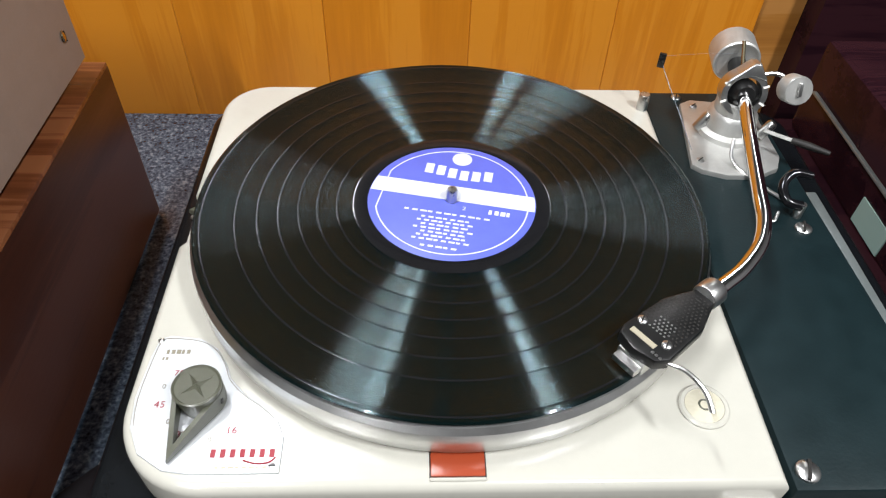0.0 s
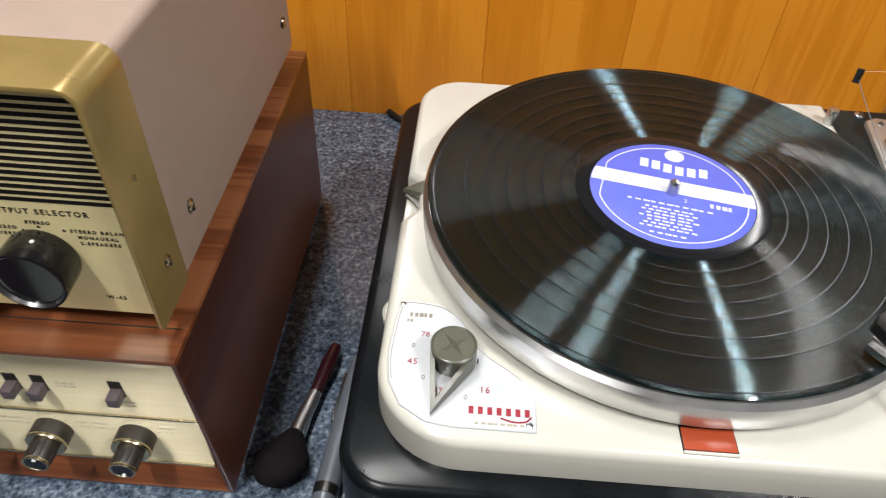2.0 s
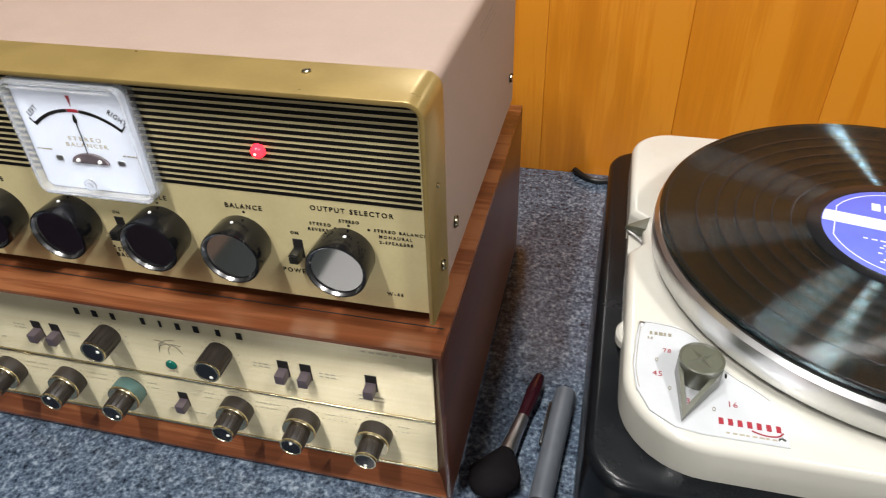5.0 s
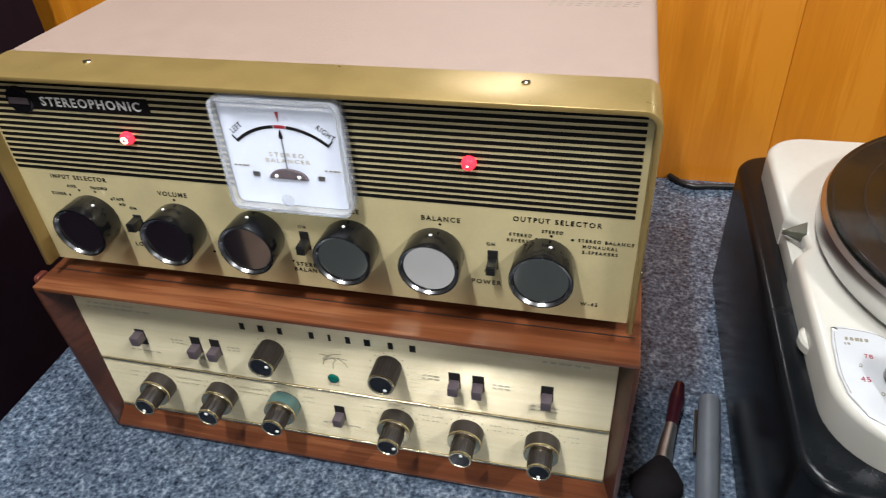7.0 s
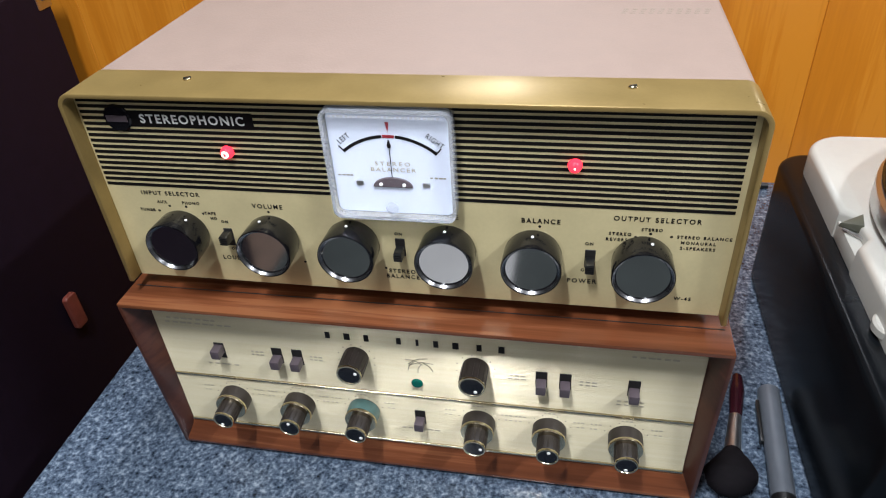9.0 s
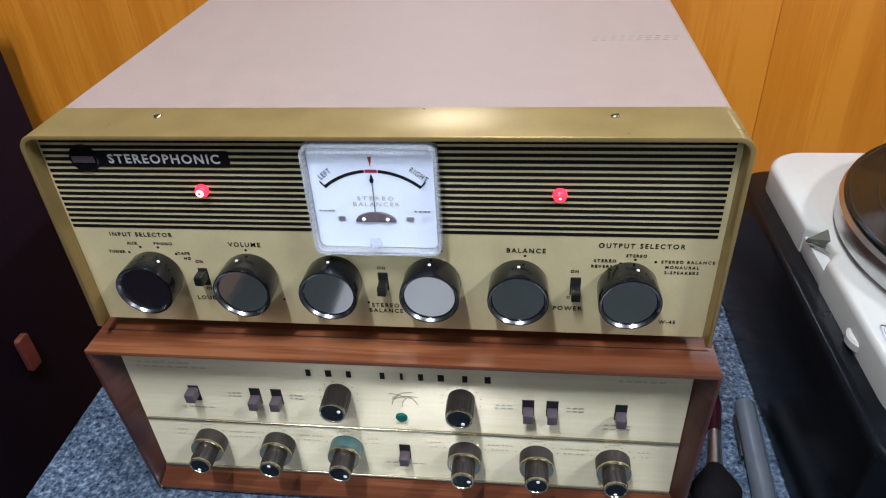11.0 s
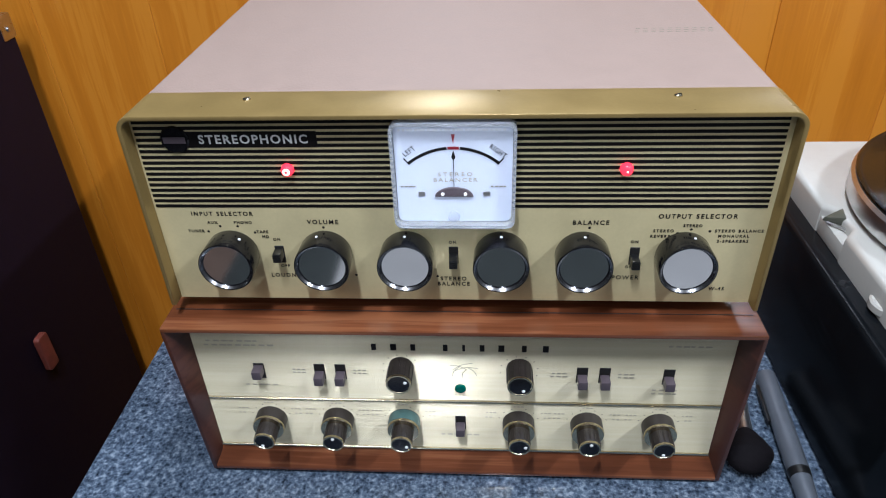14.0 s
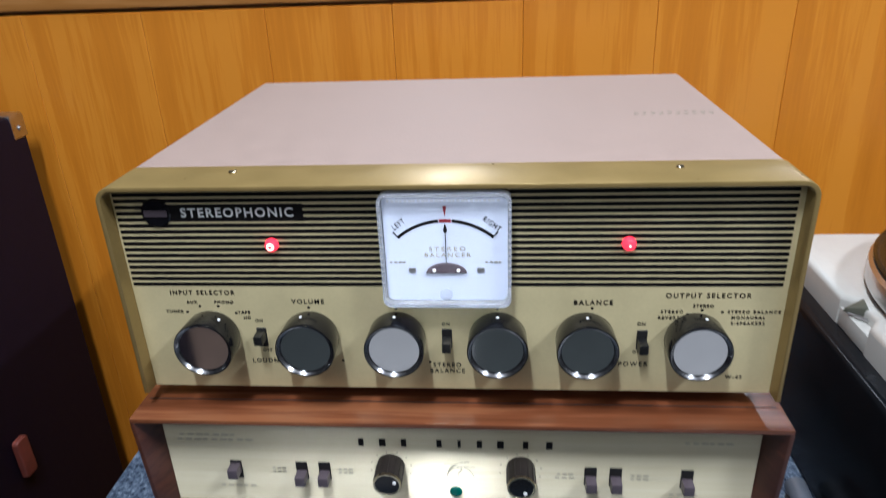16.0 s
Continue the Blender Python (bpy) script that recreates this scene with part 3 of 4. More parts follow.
for bx, bz, bw, n in ((0.044, 0.1375, 0.040, 7), (0.048, 0.1335, 0.052, 9), (0.366, 0.1375, 0.030, 6), (0.0585, 0.0945, 0.026, 5), (0.0885, 0.1105, 0.010, 3), (0.0885, 0.1075, 0.010, 3), (0.1335, 0.1105, 0.010, 3), (0.1335, 0.1075, 0.010, 3), (0.278, 0.1105, 0.011, 3), (0.278, 0.1075, 0.013, 3), (0.3255, 0.1105, 0.012, 3), (0.3255, 0.1075, 0.012, 3), (0.355, 0.0955, 0.020, 4), (0.355, 0.0920, 0.020, 4), (0.206, 0.0440, 0.030, 6), (0.2065, 0.0870, 0.008, 3)):
    bars(low, bx, PY, bz, bw, 0.0014, M["soft_ink"], gaps=n)
for kx in (0.0595, 0.1120, 0.1630, 0.2500, 0.3010, 0.3540):
    bars(low, kx, PY, 0.0755, 0.008, 0.0011, M["soft_ink"], gaps=3)
    for a in (-70, -45, -20, 20, 45, 70):
        part("scale_mark", lathe([(0, 0), (0.0006, 0), (0, 0.0002)], 8), M["grey_ink"], low, at=pose(kx + 0.0155 * math.sin(radians(a)), PY, 0.0580 + 0.0155 * math.cos(radians(a)), 90, 0, 0))
    for s in (-1, 1):
        bars(low, kx + s * 0.0205, PY, 0.0690, 0.008, 0.0011, M["soft_ink"], gaps=3)
        bars(low, kx + s * 0.0220, PY, 0.0640, 0.006, 0.0011, M["soft_ink"], gaps=2)
for kx in (0.1640, 0.2490):
    for a in (-100, -70, -40, -10, 20, 50, 80, 110):
        part("scale_mark", lathe([(0, 0), (0.0006, 0), (0, 0.0002)], 8), M["grey_ink"], low, at=pose(kx + 0.0135 * math.sin(radians(a)), PY, 0.1125 + 0.0135 * math.cos(radians(a)), 90, 0, 0))

# ---- upper amplifier: gold front hood, striped panel, taupe cover ----
UX0, UX1, UZ0, UZ1 = 0.0105, 0.4010, 0.1725, 0.3115
UY, UP, USEAM, UBACK = 0.003, 0.0135, 0.040, 0.302
up = thing("tube_amplifier", 0, 0, 0, label="vintage stereophonic amplifier with gold striped front and taupe cover", category="amplifier", group="stacked amplifiers")


def hood(x0, x1, z0, z1, r, wall_t, y0, y1, bevel):
    """An upside-down U of sheet metal with rounded upper corners."""
    outer = [(x1, z0)] + arc(x1 - r, z1 - r, r, 0, 90, 8) + arc(x0 + r, z1 - r, r, 90, 180, 8) + [(x0, z0)]
    ri = max(r - wall_t, 0.001)
    inner = [(x0 + wall_t, z0)] + arc(x0 + r, z1 - r, ri, 180, 90, 8) + arc(x1 - r, z1 - r, ri, 90, 0, 8) + [(x1 - wall_t, z0)]
    bm = bmesh.new()
    n = len(outer)
    rows = []
    for y in (y0, y1):
        rows.append(([bm.verts.new((x, y, z)) for x, z in outer], [bm.verts.new((x, y, z)) for x, z in inner[::-1]]))
    for k in range(n - 1):
        (a0, i0), (a1, i1) = rows
        bm.faces.new((a0[k], a0[k + 1], a1[k + 1], a1[k]))
        bm.faces.new((i0[k], i1[k], i1[k + 1], i0[k + 1]))
        bm.faces.new((a0[k], i0[k], i0[k + 1], a0[k + 1]))
        bm.faces.new((a1[k], a1[k + 1], i1[k + 1], i1[k]))
    for k in (0, n - 1):
        (a0, i0), (a1, i1) = rows
        bm.faces.new((a0[k], a1[k], i1[k], i0[k]))
    bmesh.ops.recalc_face_normals(bm, faces=bm.faces)
    if bevel:
        rim = [e for e in bm.edges if all(abs(v.co.y - y0) < 1e-6 for v in e.verts) and len(e.link_faces) == 2 and abs(e.calc_face_angle(0)) > 0.8]
        bmesh.ops.bevel(bm, geom=rim, offset=bevel, segments=2, profile=0.5, affect="EDGES")
    return bm


part("front_hood", hood(UX0, UX1, UZ0 + 0.001, UZ1, 0.0095, 0.0030, UY, USEAM, 0.0008), M["gold"], up, "gold-painted front hood with a rounded lip")
part("cover", hood(UX0 + 0.0008, UX1 - 0.0018, UZ0 + 0.002, UZ1 - 0.0014, 0.0060, 0.0020, USEAM - 0.002, UBACK, 0.0), M["taupe"], up, "pinkish taupe enamelled sheet cover")
part("back_plate", box(UX0 + 0.004, UX1 - 0.004, UBACK - 0.004, UBACK - 0.002, UZ0 + 0.002, UZ1 - 0.004), M["taupe"], up)
part("chassis_floor", box(UX0 + 0.004, UX1 - 0.004, UP + 0.002, UBACK - 0.003, UZ0 + 0.0005, UZ0 + 0.003), M["steel"], up)
part("front_panel", box(UX0 + 0.0032, UX1 - 0.0032, UP, UP + 0.002, UZ0 + 0.0005, UZ1 - 0.0033), M["panel"], up, "pale gold printed front panel")
for fx in (0.05, 0.36):
    for fy in (0.045, 0.26):
        part("foot", moved(lathe([(0, FZ1 - 0.0001), (0.010, FZ1 - 0.0001), (0.009, UZ0 + 0.0006), (0, UZ0 + 0.0006)], 20), pose(fx, fy, 0)), M["black"], up)
# added dark sheet that stands in for the shade in the foot gap
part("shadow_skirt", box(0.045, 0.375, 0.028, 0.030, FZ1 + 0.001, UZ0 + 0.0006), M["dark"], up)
SX0, SX1 = 0.0150, 0.3945
for k in range(16):
    z = 0.3035 - k * (0.3035 - 0.2465) / 15
    part("stripe", box(SX0, SX1, UP - 0.00025, UP, z - 0.00105, z + 0.00105), M["ink"], up, smooth=0)
part("name_strip", box(0.046, 0.1250, UP - 0.0004, UP, 0.2872, 0.2975), M["ink"], up, "black name strip", smooth=0)
write(up, "STEREOPHONIC", 0.0865, UP - 0.0004, 0.2922, 0.0078, M["white_ink"], spread=1.22, bold=0.00018)
badge = part("badge", lathe([(0, 0), (0.0088, 0), (0.0088, 0.0006), (0.0080, 0.0014), (0, 0.0014)], 40), M["gloss_black"], up, "round black maker's badge", at=pose(0.0390, UP, 0.2925, 90, 0, 0))
part("badge_bar", box(-0.0068, 0.0068, -0.002, 0.002, 0.0014, 0.0016), M["slider"], badge, smooth=0)
for k, lx in enumerate((0.1045, 0.3075)):
    jw = part("pilot_lamp", lathe([(0.0040, 0), (0.0040, 0.001), (0.0036, 0.0030), (0.0022, 0.0045), (0, 0.005)], 28), M["jewel"], up, "glowing red jewel pilot lamp", at=pose(lx, UP, 0.2725, 90, 0, 0))
    part("core", lathe([(0.0010, 0.0049), (0.0023, 0.0044), (0.0022, 0.0048), (0.0012, 0.0053), (0.0010, 0.0049)], 20) if k == 0 else lathe([(0, 0.0049), (0.0006, 0.0049), (0.0006, 0.0052), (0, 0.0053)], 16), M["jewel_core"], jw)

# meter
MX0, MX1, MZ0, MZ1 = 0.1690, 0.2425, 0.2370, 0.3062
meter = part("meter", moved(outline(round_rect(-0.0345, 0.0345, -0.0322, 0.0322, 0.004), 0, 0.0015), pose((MX0 + MX1) / 2, UP - 0.004, (MZ0 + MZ1) / 2) @ FRONT), M["face"], up, "white stereo balance meter in a clear acrylic case", smooth=0)
mcx, mcz, mfy = (MX0 + MX1) / 2, (MZ0 + MZ1) / 2, UP - 0.0056
part("meter_body", moved(outline(round_rect(-0.0367, 0.0367, -0.0346, 0.0346, 0.0052), 0, 0.0042, 0.0008), pose(mcx, UP, mcz) @ FRONT), M["frost"], meter, "translucent meter body")


def ring_shape(po, pi, z0, z1):
    bm = bmesh.new()
    n = len(po)
    v = [[bm.verts.new((x, y, z)) for x, y in p] for z in (z0, z1) for p in (po, pi)]
    for k in range(n):
        j = (k + 1) % n
        bm.faces.new((v[0][k], v[0][j], v[2][j], v[2][k]))
        bm.faces.new((v[1][k], v[3][k], v[3][j], v[1][j]))
        bm.faces.new((v[2][k], v[2][j], v[3][j], v[3][k]))
        bm.faces.new((v[0][k], v[1][k], v[1][j], v[0][j]))
    bmesh.ops.recalc_face_normals(bm, faces=bm.faces)
    return bm


part("meter_rim", moved(ring_shape(round_rect(-0.0367, 0.0367, -0.0346, 0.0346, 0.0052), round_rect(-0.0348, 0.0348, -0.0327, 0.0327, 0.004), 0.0043, 0.0105), pose(mcx, UP, mcz) @ FRONT), M["frost"], meter, "clear acrylic rim")
pane = part("meter_pane", moved(outline(round_rect(-0.0366, 0.0366, -0.0345, 0.0345, 0.0052), 0.0106, 0.0122, 0.0007), pose(mcx, UP, mcz) @ FRONT), M["acrylic"], meter, "clear acrylic front")
pane.visible_shadow = False


def on_face(x, z):
    """A place on the meter's face, from its middle."""
    return mcx + x, mfy, mcz + z


AR, AZ = 0.0407, -0.0235


def arc_band(a0, a1, r0, r1, n=24):
    pts = [(r1 * math.sin(radians(a0 + (a1 - a0) * k / n)), r1 * math.cos(radians(a0 + (a1 - a0) * k / n))) for k in range(n + 1)]
    pts += [(r0 * math.sin(radians(a1 + (a0 - a1) * k / n)), r0 * math.cos(radians(a1 + (a0 - a1) * k / n))) for k in range(n + 1)]
    return outline(pts, 0, 0.0002)


for a0, a1, mat in ((-40, -5.4, "ink"), (5.4, 40, "ink"), (-4.7, 4.7, "red_ink")):
    part("scale_arc", moved(arc_band(a0, a1, AR - 0.0009, AR + 0.0009), pose(mcx, mfy, mcz + AZ) @ FRONT), M[mat], meter, smooth=0)
for s in (-1, 1):
    part("scale_end", moved(box(-0.0004, 0.0004, AR - 0.0010, AR + 0.0042, 0, 0.0002), pose(mcx, mfy, mcz + AZ) @ FRONT @ pose(0, 0, 0, 0, 0, -s * 40.6)), M["ink"], meter, smooth=0)
    write(meter, "LEFT" if s < 0 else "RIGHT", mcx + s * 0.0258, mfy, mcz + 0.0150, 0.0046, M["ink"], FRONT @ pose(0, 0, 0, 0, 0, -s * 37), 1.2, wide=0.75)
    bars(meter, mcx + s * 0.0270, mfy, mcz - 0.0080, 0.010, 0.0008, M["grey_ink"], gaps=4)
    part("face_screw", moved(outline(round_rect(-0.0021, 0.0021, -0.0014, 0.0014, 0.0009), 0, 0.0006), pose(mcx + s * 0.0195, mfy, mcz - 0.0128) @ FRONT), M["steel"], meter)
part("zero_mark", moved(outline([(-0.0011, 0.0), (0.0011, 0.0), (0, -0.0062)], 0, 0.0002), pose(mcx, mfy, mcz + 0.0258) @ FRONT), M["red_ink"], meter, smooth=0)
part("needle", moved(join(box(-0.00018, 0.00018, -0.0095, 0.0120, 0.0004, 0.0007), outline([(-0.00015, 0.0155), (-0.0012, 0.0118), (-0.0008, 0.0103), (0.0008, 0.0103), (0.0012, 0.0118), (0.00015, 0.0155)], 0.0004, 0.0008)), pose(mcx, mfy, mcz) @ FRONT), M["ink"], meter, "thin black needle", smooth=0)
write(meter, "STEREO", *on_face(0.0008, 0.0000), 0.0035, M["soft_ink"], spread=1.5, wide=1.25)
write(meter, "BALANCER", *on_face(0.0008, -0.0038), 0.0035, M["soft_ink"], spread=1.3, wide=1.25)
bars(meter, mcx, mfy - 0.0045, mcz + 0.0307, 0.062, 0.0014, M["plate"], gaps=26)
part("movement_cover", moved(outline([(x * 1.1, y * 0.6) for x, y in arc(0, 0, 0.0105, 0, 180, 16)], 0, 0.0012, 0.0003), pose(mcx, mfy, mcz - 0.0146) @ FRONT), M["slider"], meter, "dark half-round movement cover")
for s in (-1, 1):
    part("cover_pin", moved(lathe([(0, 0), (0.0011, 0), (0.0009, 0.001), (0, 0.0012)], 12), pose(mcx + s * 0.0068, mfy - 0.0012, mcz - 0.0126, 90, 0, 0)), M["white_ink"], meter)
part("zero_screw", moved(lathe([(0, 0), (0.0036, 0), (0.0036, 0.0010), (0.0022, 0.0012), (0.0020, 0.0022), (0, 0.0024)], 24), pose(mcx, UP - 0.0122, mcz - 0.0250, 90, 0, 0)), M["frost"], meter, "clear zero-adjust screw")


def mirror_knob(parent, x, z, r=0.0178, length=0.0190, spin=0.0, tip=(0, 0)):
    """Black knob, wider at its front, with a polished sunken disc and a white dot on its side."""
    k = part("knob", lathe([(0, 0), (r * 0.93, 0), (r * 0.97, length * 0.1), (r, length * 0.94), (r * 0.985, length), (r * 0.945, length), (r * 0.80, length - 0.0030), (0, length - 0.0030)], 56), M["gloss_black"], parent, "gloss black knob with polished sunken disc", at=pose(x, UP, z, 90, 0, 0))
    part("disc", lathe([(r * 0.845, length - 0.0026), (r * 0.840, length - 0.0023), (0, length - 0.0023)], 56), M["mirror_disc"], k, "polished metal disc", at=pose(0, 0, length * 0.95, tip[0], tip[1], 0) @ pose(0, 0, -length * 0.95))
    part("bevel_ring", lathe([(r * 0.845, length - 0.0022), (r * 0.935, length + 0.0001), (r * 0.955, length + 0.0002)], 56), M["gunmetal"], k, "polished dark bevel")
    part("dot", moved(lathe([(0, 0), (0.0010, 0), (0.0007, 0.0005), (0, 0.0006)], 12), pose(0, 0, 0, 0, 0, spin) @ pose(0, r * 0.988, length * 0.45, -90, 0, 0)), M["white_ink"], k, "white index dot")
    return k


KZ = 0.2115
for kx, spin, tip in ((0.0590, -30, (0, 0.3)), (0.1210, 10, (-0.3, 0)), (0.1740, 0, (-0.3, 0)), (0.2345, 0, (0.3, 0.2)), (0.2860, 0, (0, 0)), (0.3490, -12, (-0.4, 0))):
    mirror_knob(up, kx, KZ, spin=spin, tip=tip)
for sx in (0.0895, 0.2040, 0.3195):
    small_switch(up, sx, UP, 0.2095, (0.0062, 0.0135), (0.0052, 0.0068), -0.002 if sx > 0.1 else 0.002, "black")


def P(words, x, z, size, spread=1.35, align="CENTER", wide=0.95, mat="ink", bold=0.00007):
    write(up, words, x, UP - 0.0001, z, size, M[mat], spread=spread, align=align, wide=wide, bold=bold)


P("INPUT SELECTOR", 0.0565, 0.2405, 0.0042)
P("TUNER", 0.0370, 0.2275, 0.0029), P("AUX", 0.0490, 0.2340, 0.0029), P("PHONO", 0.0690, 0.2340, 0.0029)
P("TAPE", 0.0805, 0.2270, 0.0029), P("HD", 0.0820, 0.2232, 0.0029)
P("ON", 0.0890, 0.2212, 0.0029), P("OFF", 0.0915, 0.2002, 0.0029), P("LOUDNESS", 0.0930, 0.1925, 0.0042)
P("VOLUME", 0.1210, 0.2345, 0.0044), P("TREBLE", 0.2330, 0.2340, 0.0044), P("BASS", 0.1740, 0.2340, 0.0044)
P("ON", 0.2035, 0.2195, 0.0029), P("STEREO", 0.2035, 0.1905, 0.0042), P("BALANCE", 0.2035, 0.1862, 0.0042)
P("BALANCE", 0.2900, 0.2345, 0.0044), P("POWER", 0.3155, 0.1925, 0.0044), P("ON", 0.3185, 0.2205, 0.0029), P("OFF", 0.3175, 0.2010, 0.0029)
P("OUTPUT SELECTOR", 0.3545, 0.2392, 0.0044), P("STEREO", 0.3525, 0.2325, 0.0028)
P("STEREO", 0.3415, 0.2287, 0.0028, align="RIGHT", spread=1.5), P("REVERSE", 0.3415, 0.2247, 0.0028, align="RIGHT", spread=1.5)
P("STEREO BALANCE", 0.3665, 0.2287, 0.0028, align="LEFT", spread=1.45), P("MONAURAL", 0.3690, 0.2249, 0.0028, align="LEFT", spread=1.45), P("2-SPEAKERS", 0.3690, 0.2211, 0.0028, align="LEFT", spread=1.45)
P("W-45", 0.3755, 0.1840, 0.0036)
for dx, dz in ((0.0450, 0.2272), (0.0535, 0.2312), (0.0650, 0.2312), (0.0755, 0.2265), (0.1210, 0.2305), (0.1740, 0.2300), (0.2345, 0.2300), (0.2895, 0.2308), (0.3440, 0.2270), (0.3520, 0.2298), (0.3635, 0.2285), (0.1385, 0.1930), (0.1930, 0.1925)):
    part("printed_dot", lathe([(0, 0), (0.0009, 0), (0, 0.0002)], 12), M["ink"], up, at=pose(dx, UP, dz, 90, 0, 0))


def screw(parent, m, r=0.0032, mat="steel", name="screw", slot=True, label=""):
    s = part(name, lathe([(0, 0), (r, 0), (r * 0.98, r * 0.25), (r * 0.7, r * 0.48), (0, r * 0.55)], 20), M[mat], parent, label, at=m)
    if slot:
        part("slot", box(-r * 0.9, r * 0.9, -r * 0.13, r * 0.13, r * 0.3, r * 0.58), M["dark"], s, smooth=0)
    return s


for sx in (0.0825, 0.3345):
    screw(up, pose(sx, 0.0275, UZ1, 0, 0, 30), 0.0024, "brass")
for sy, sz, rr in ((0.066, 0.203, 0.0042), (0.282, 0.203, 0.0042), (0.025, 0.2015, 0.0036)):
    screw(up, pose(UX1 - (0.0018 if sy > 0.03 else 0), sy, sz, 0, 90, 20), rr, "brass")
screw(up, pose(UX1, 0.021, 0.257, 0, 90, 20), 0.0016, "brass")
hole = part("vent_hole", outline(round_rect(-0.0017, 0.0017, -0.0005, 0.0005, 0.0004, 3), 0, 0.00012), M["grey_ink"], up, at=pose(0.333, 0.153, UZ1 - 0.0014))
for r_ in range(3):
    for k in range(10):
        if r_ or k:
            share("vent_hole", hole, up, pose(0.333 + k * 0.0058 + r_ * 0.001, 0.153 + r_ * 0.0042, UZ1 - 0.0014))
for r_ in range(3):
    for k in range(10):
        share("vent_hole", hole, up, pose(UX1 - 0.0018, 0.150 + k * 0.0058, 0.285 + r_ * 0.0042, 0, 90, 0) @ pose(0, 0, 0, 0, 0, 90))

cable = thing("cable", 0, 0, 0, label="thin black cable lying on the granite by the wall", category="cable")
part("cord", tube([(0.455, 0.4755, 0.004), (0.468, 0.462, 0.0035), (0.482, 0.455, 0.0035), (0.500, 0.458, 0.0035), (0.540, 0.462, 0.0035)], 0.0035, 10, 6), M["black"], cable)

# ---- turntable: black plinth, ivory chassis, platter, armboard and arm ----
deck = thing("turntable", 0, 0, 0, label="ivory record deck with aluminium platter on a black plinth", category="turntable")
part("plinth", outline(round_rect(0.4915, 0.955, -0.0535, 0.304, 0.028, 10), 0.004, 0.1325, 0.006, 4), M["plinth"], deck, "satin black plinth with rounded corners")
for fx in (0.53, 0.92):
    for fy in (-0.02, 0.27):
        part("foot", moved(lathe([(0, 0), (0.016, 0), (0.017, 0.0045), (0, 0.0045)], 20), pose(fx, fy, 0)), M["black"], deck)
CT = 0.1580
chassis_shape = [(0.832, 0.293), (0.829, -0.0385)] + arc(0.554, 0.0075, 0.046, 270, 180, 12) + [(0.508, 0.118), (0.5175, 0.130), (0.5175, 0.158), (0.508, 0.166)] + arc(0.542, 0.259, 0.034, 180, 90, 10)
part("chassis", outline(chassis_shape, 0.1327, CT, 0.0055, 5), M["ivory"], deck, "ivory enamelled chassis")
# control plate
plate_pts = [(0.5895, -0.0305), (0.5895, -0.012)] + [(0.585, -0.002), (0.577, 0.005), (0.567, 0.012), (0.5585, 0.021), (0.5545, 0.030), (0.548, 0.040), (0.538, 0.0465), (0.522, 0.0485), (0.5165, 0.0465)] + [(0.5145, 0.035), (0.5130, 0.010), (0.5150, -0.006), (0.522, -0.020), (0.535, -0.0285), (0.548, -0.0305)]
part("scale_plate", outline(plate_pts, CT - 0.0002, CT + 0.0012, 0.0003, 1), M["plate"], deck, "silver speed scale plate", smooth=0)
mid = Vector((0.548, 0.003))
thin = [tuple(mid + (Vector(p) - mid) * 0.955) for p in plate_pts]
part("scale_border", tube([(x, y, CT + 0.0012) for x, y in thin[2:-3]], 0.00022, 6, 3), M["grey_ink"], deck, "thin engraved border line")
FLAT = pose(0, 0, 0)
for words, x, y, size, mat in (("78", 0.5315, 0.0245, 0.0046, "red_ink"), ("0", 0.5258, 0.0165, 0.0040, "grey_ink"), ("45", 0.5262, 0.0060, 0.0052, "red_ink"), ("0", 0.5325, -0.0035, 0.0040, "grey_ink"), ("0", 0.5545, -0.0135, 0.0040, "grey_ink"), ("33", 0.5405, -0.0105, 0.0046, "red_ink"), ("16", 0.5640, -0.0085, 0.0052, "red_ink")):
    write(deck, words, x, y, CT + 0.0013, size, M[mat], FLAT, 1.1)
bars(deck, 0.5285, 0.0378, CT + 0.0012, 0.0130, 0.0026, M["grey_ink"], FLAT, 5)
bars(deck, 0.5225, 0.0335, CT + 0.0012, 0.0035, 0.0018, M["grey_ink"], FLAT, 2)
bars(deck, 0.5720, -0.0275, CT + 0.0012, 0.0250, 0.0010, M["soft_ink"], FLAT, 8)
for k in range(7):
    x = 0.5575 + k * 0.0046
    part("mark_block", box(x - 0.0012, x + 0.0012, -0.0225, -0.0183, CT + 0.0012, CT + 0.0014), M["red_ink"], deck, smooth=0)
part("mark_stroke", tube([(0.572, -0.0240, CT + 0.0013), (0.578, -0.0257, CT + 0.0013), (0.584, -0.0252, CT + 0.0013), (0.5870, -0.0225, CT + 0.0013)], 0.00045, 6, 5), M["red_ink"], deck)
screw(deck, pose(0.5860, -0.0270, CT + 0.0012), 0.0017), screw(deck, pose(0.5175, 0.0450, CT + 0.0012), 0.0017)
# speed lever: round drum and a pointed wing
lever = part("speed_lever", lathe([(0, 0), (0.0100, 0), (0.0104, 0.004), (0.0118, 0.0125), (0.0119, 0.0146), (0.0112, 0.0150), (0.0104, 0.0142), (0, 0.0142)], 48), M["olive"], deck, "olive-grey speed lever with a cross on top", at=pose(0.5470, 0.0078, CT + 0.0013))
tip = Vector((-0.0090, -0.0325))


def drop_shape(r, reach):
    """A teardrop round the drum that runs out to a point."""
    p = tip.normalized() * reach
    a0, span = math.degrees(math.atan2(tip.y, tip.x)), math.degrees(math.acos(r / reach))
    return [(p.x, p.y)] + arc(0, 0, r, a0 + span, a0 + 360 - span, 26)


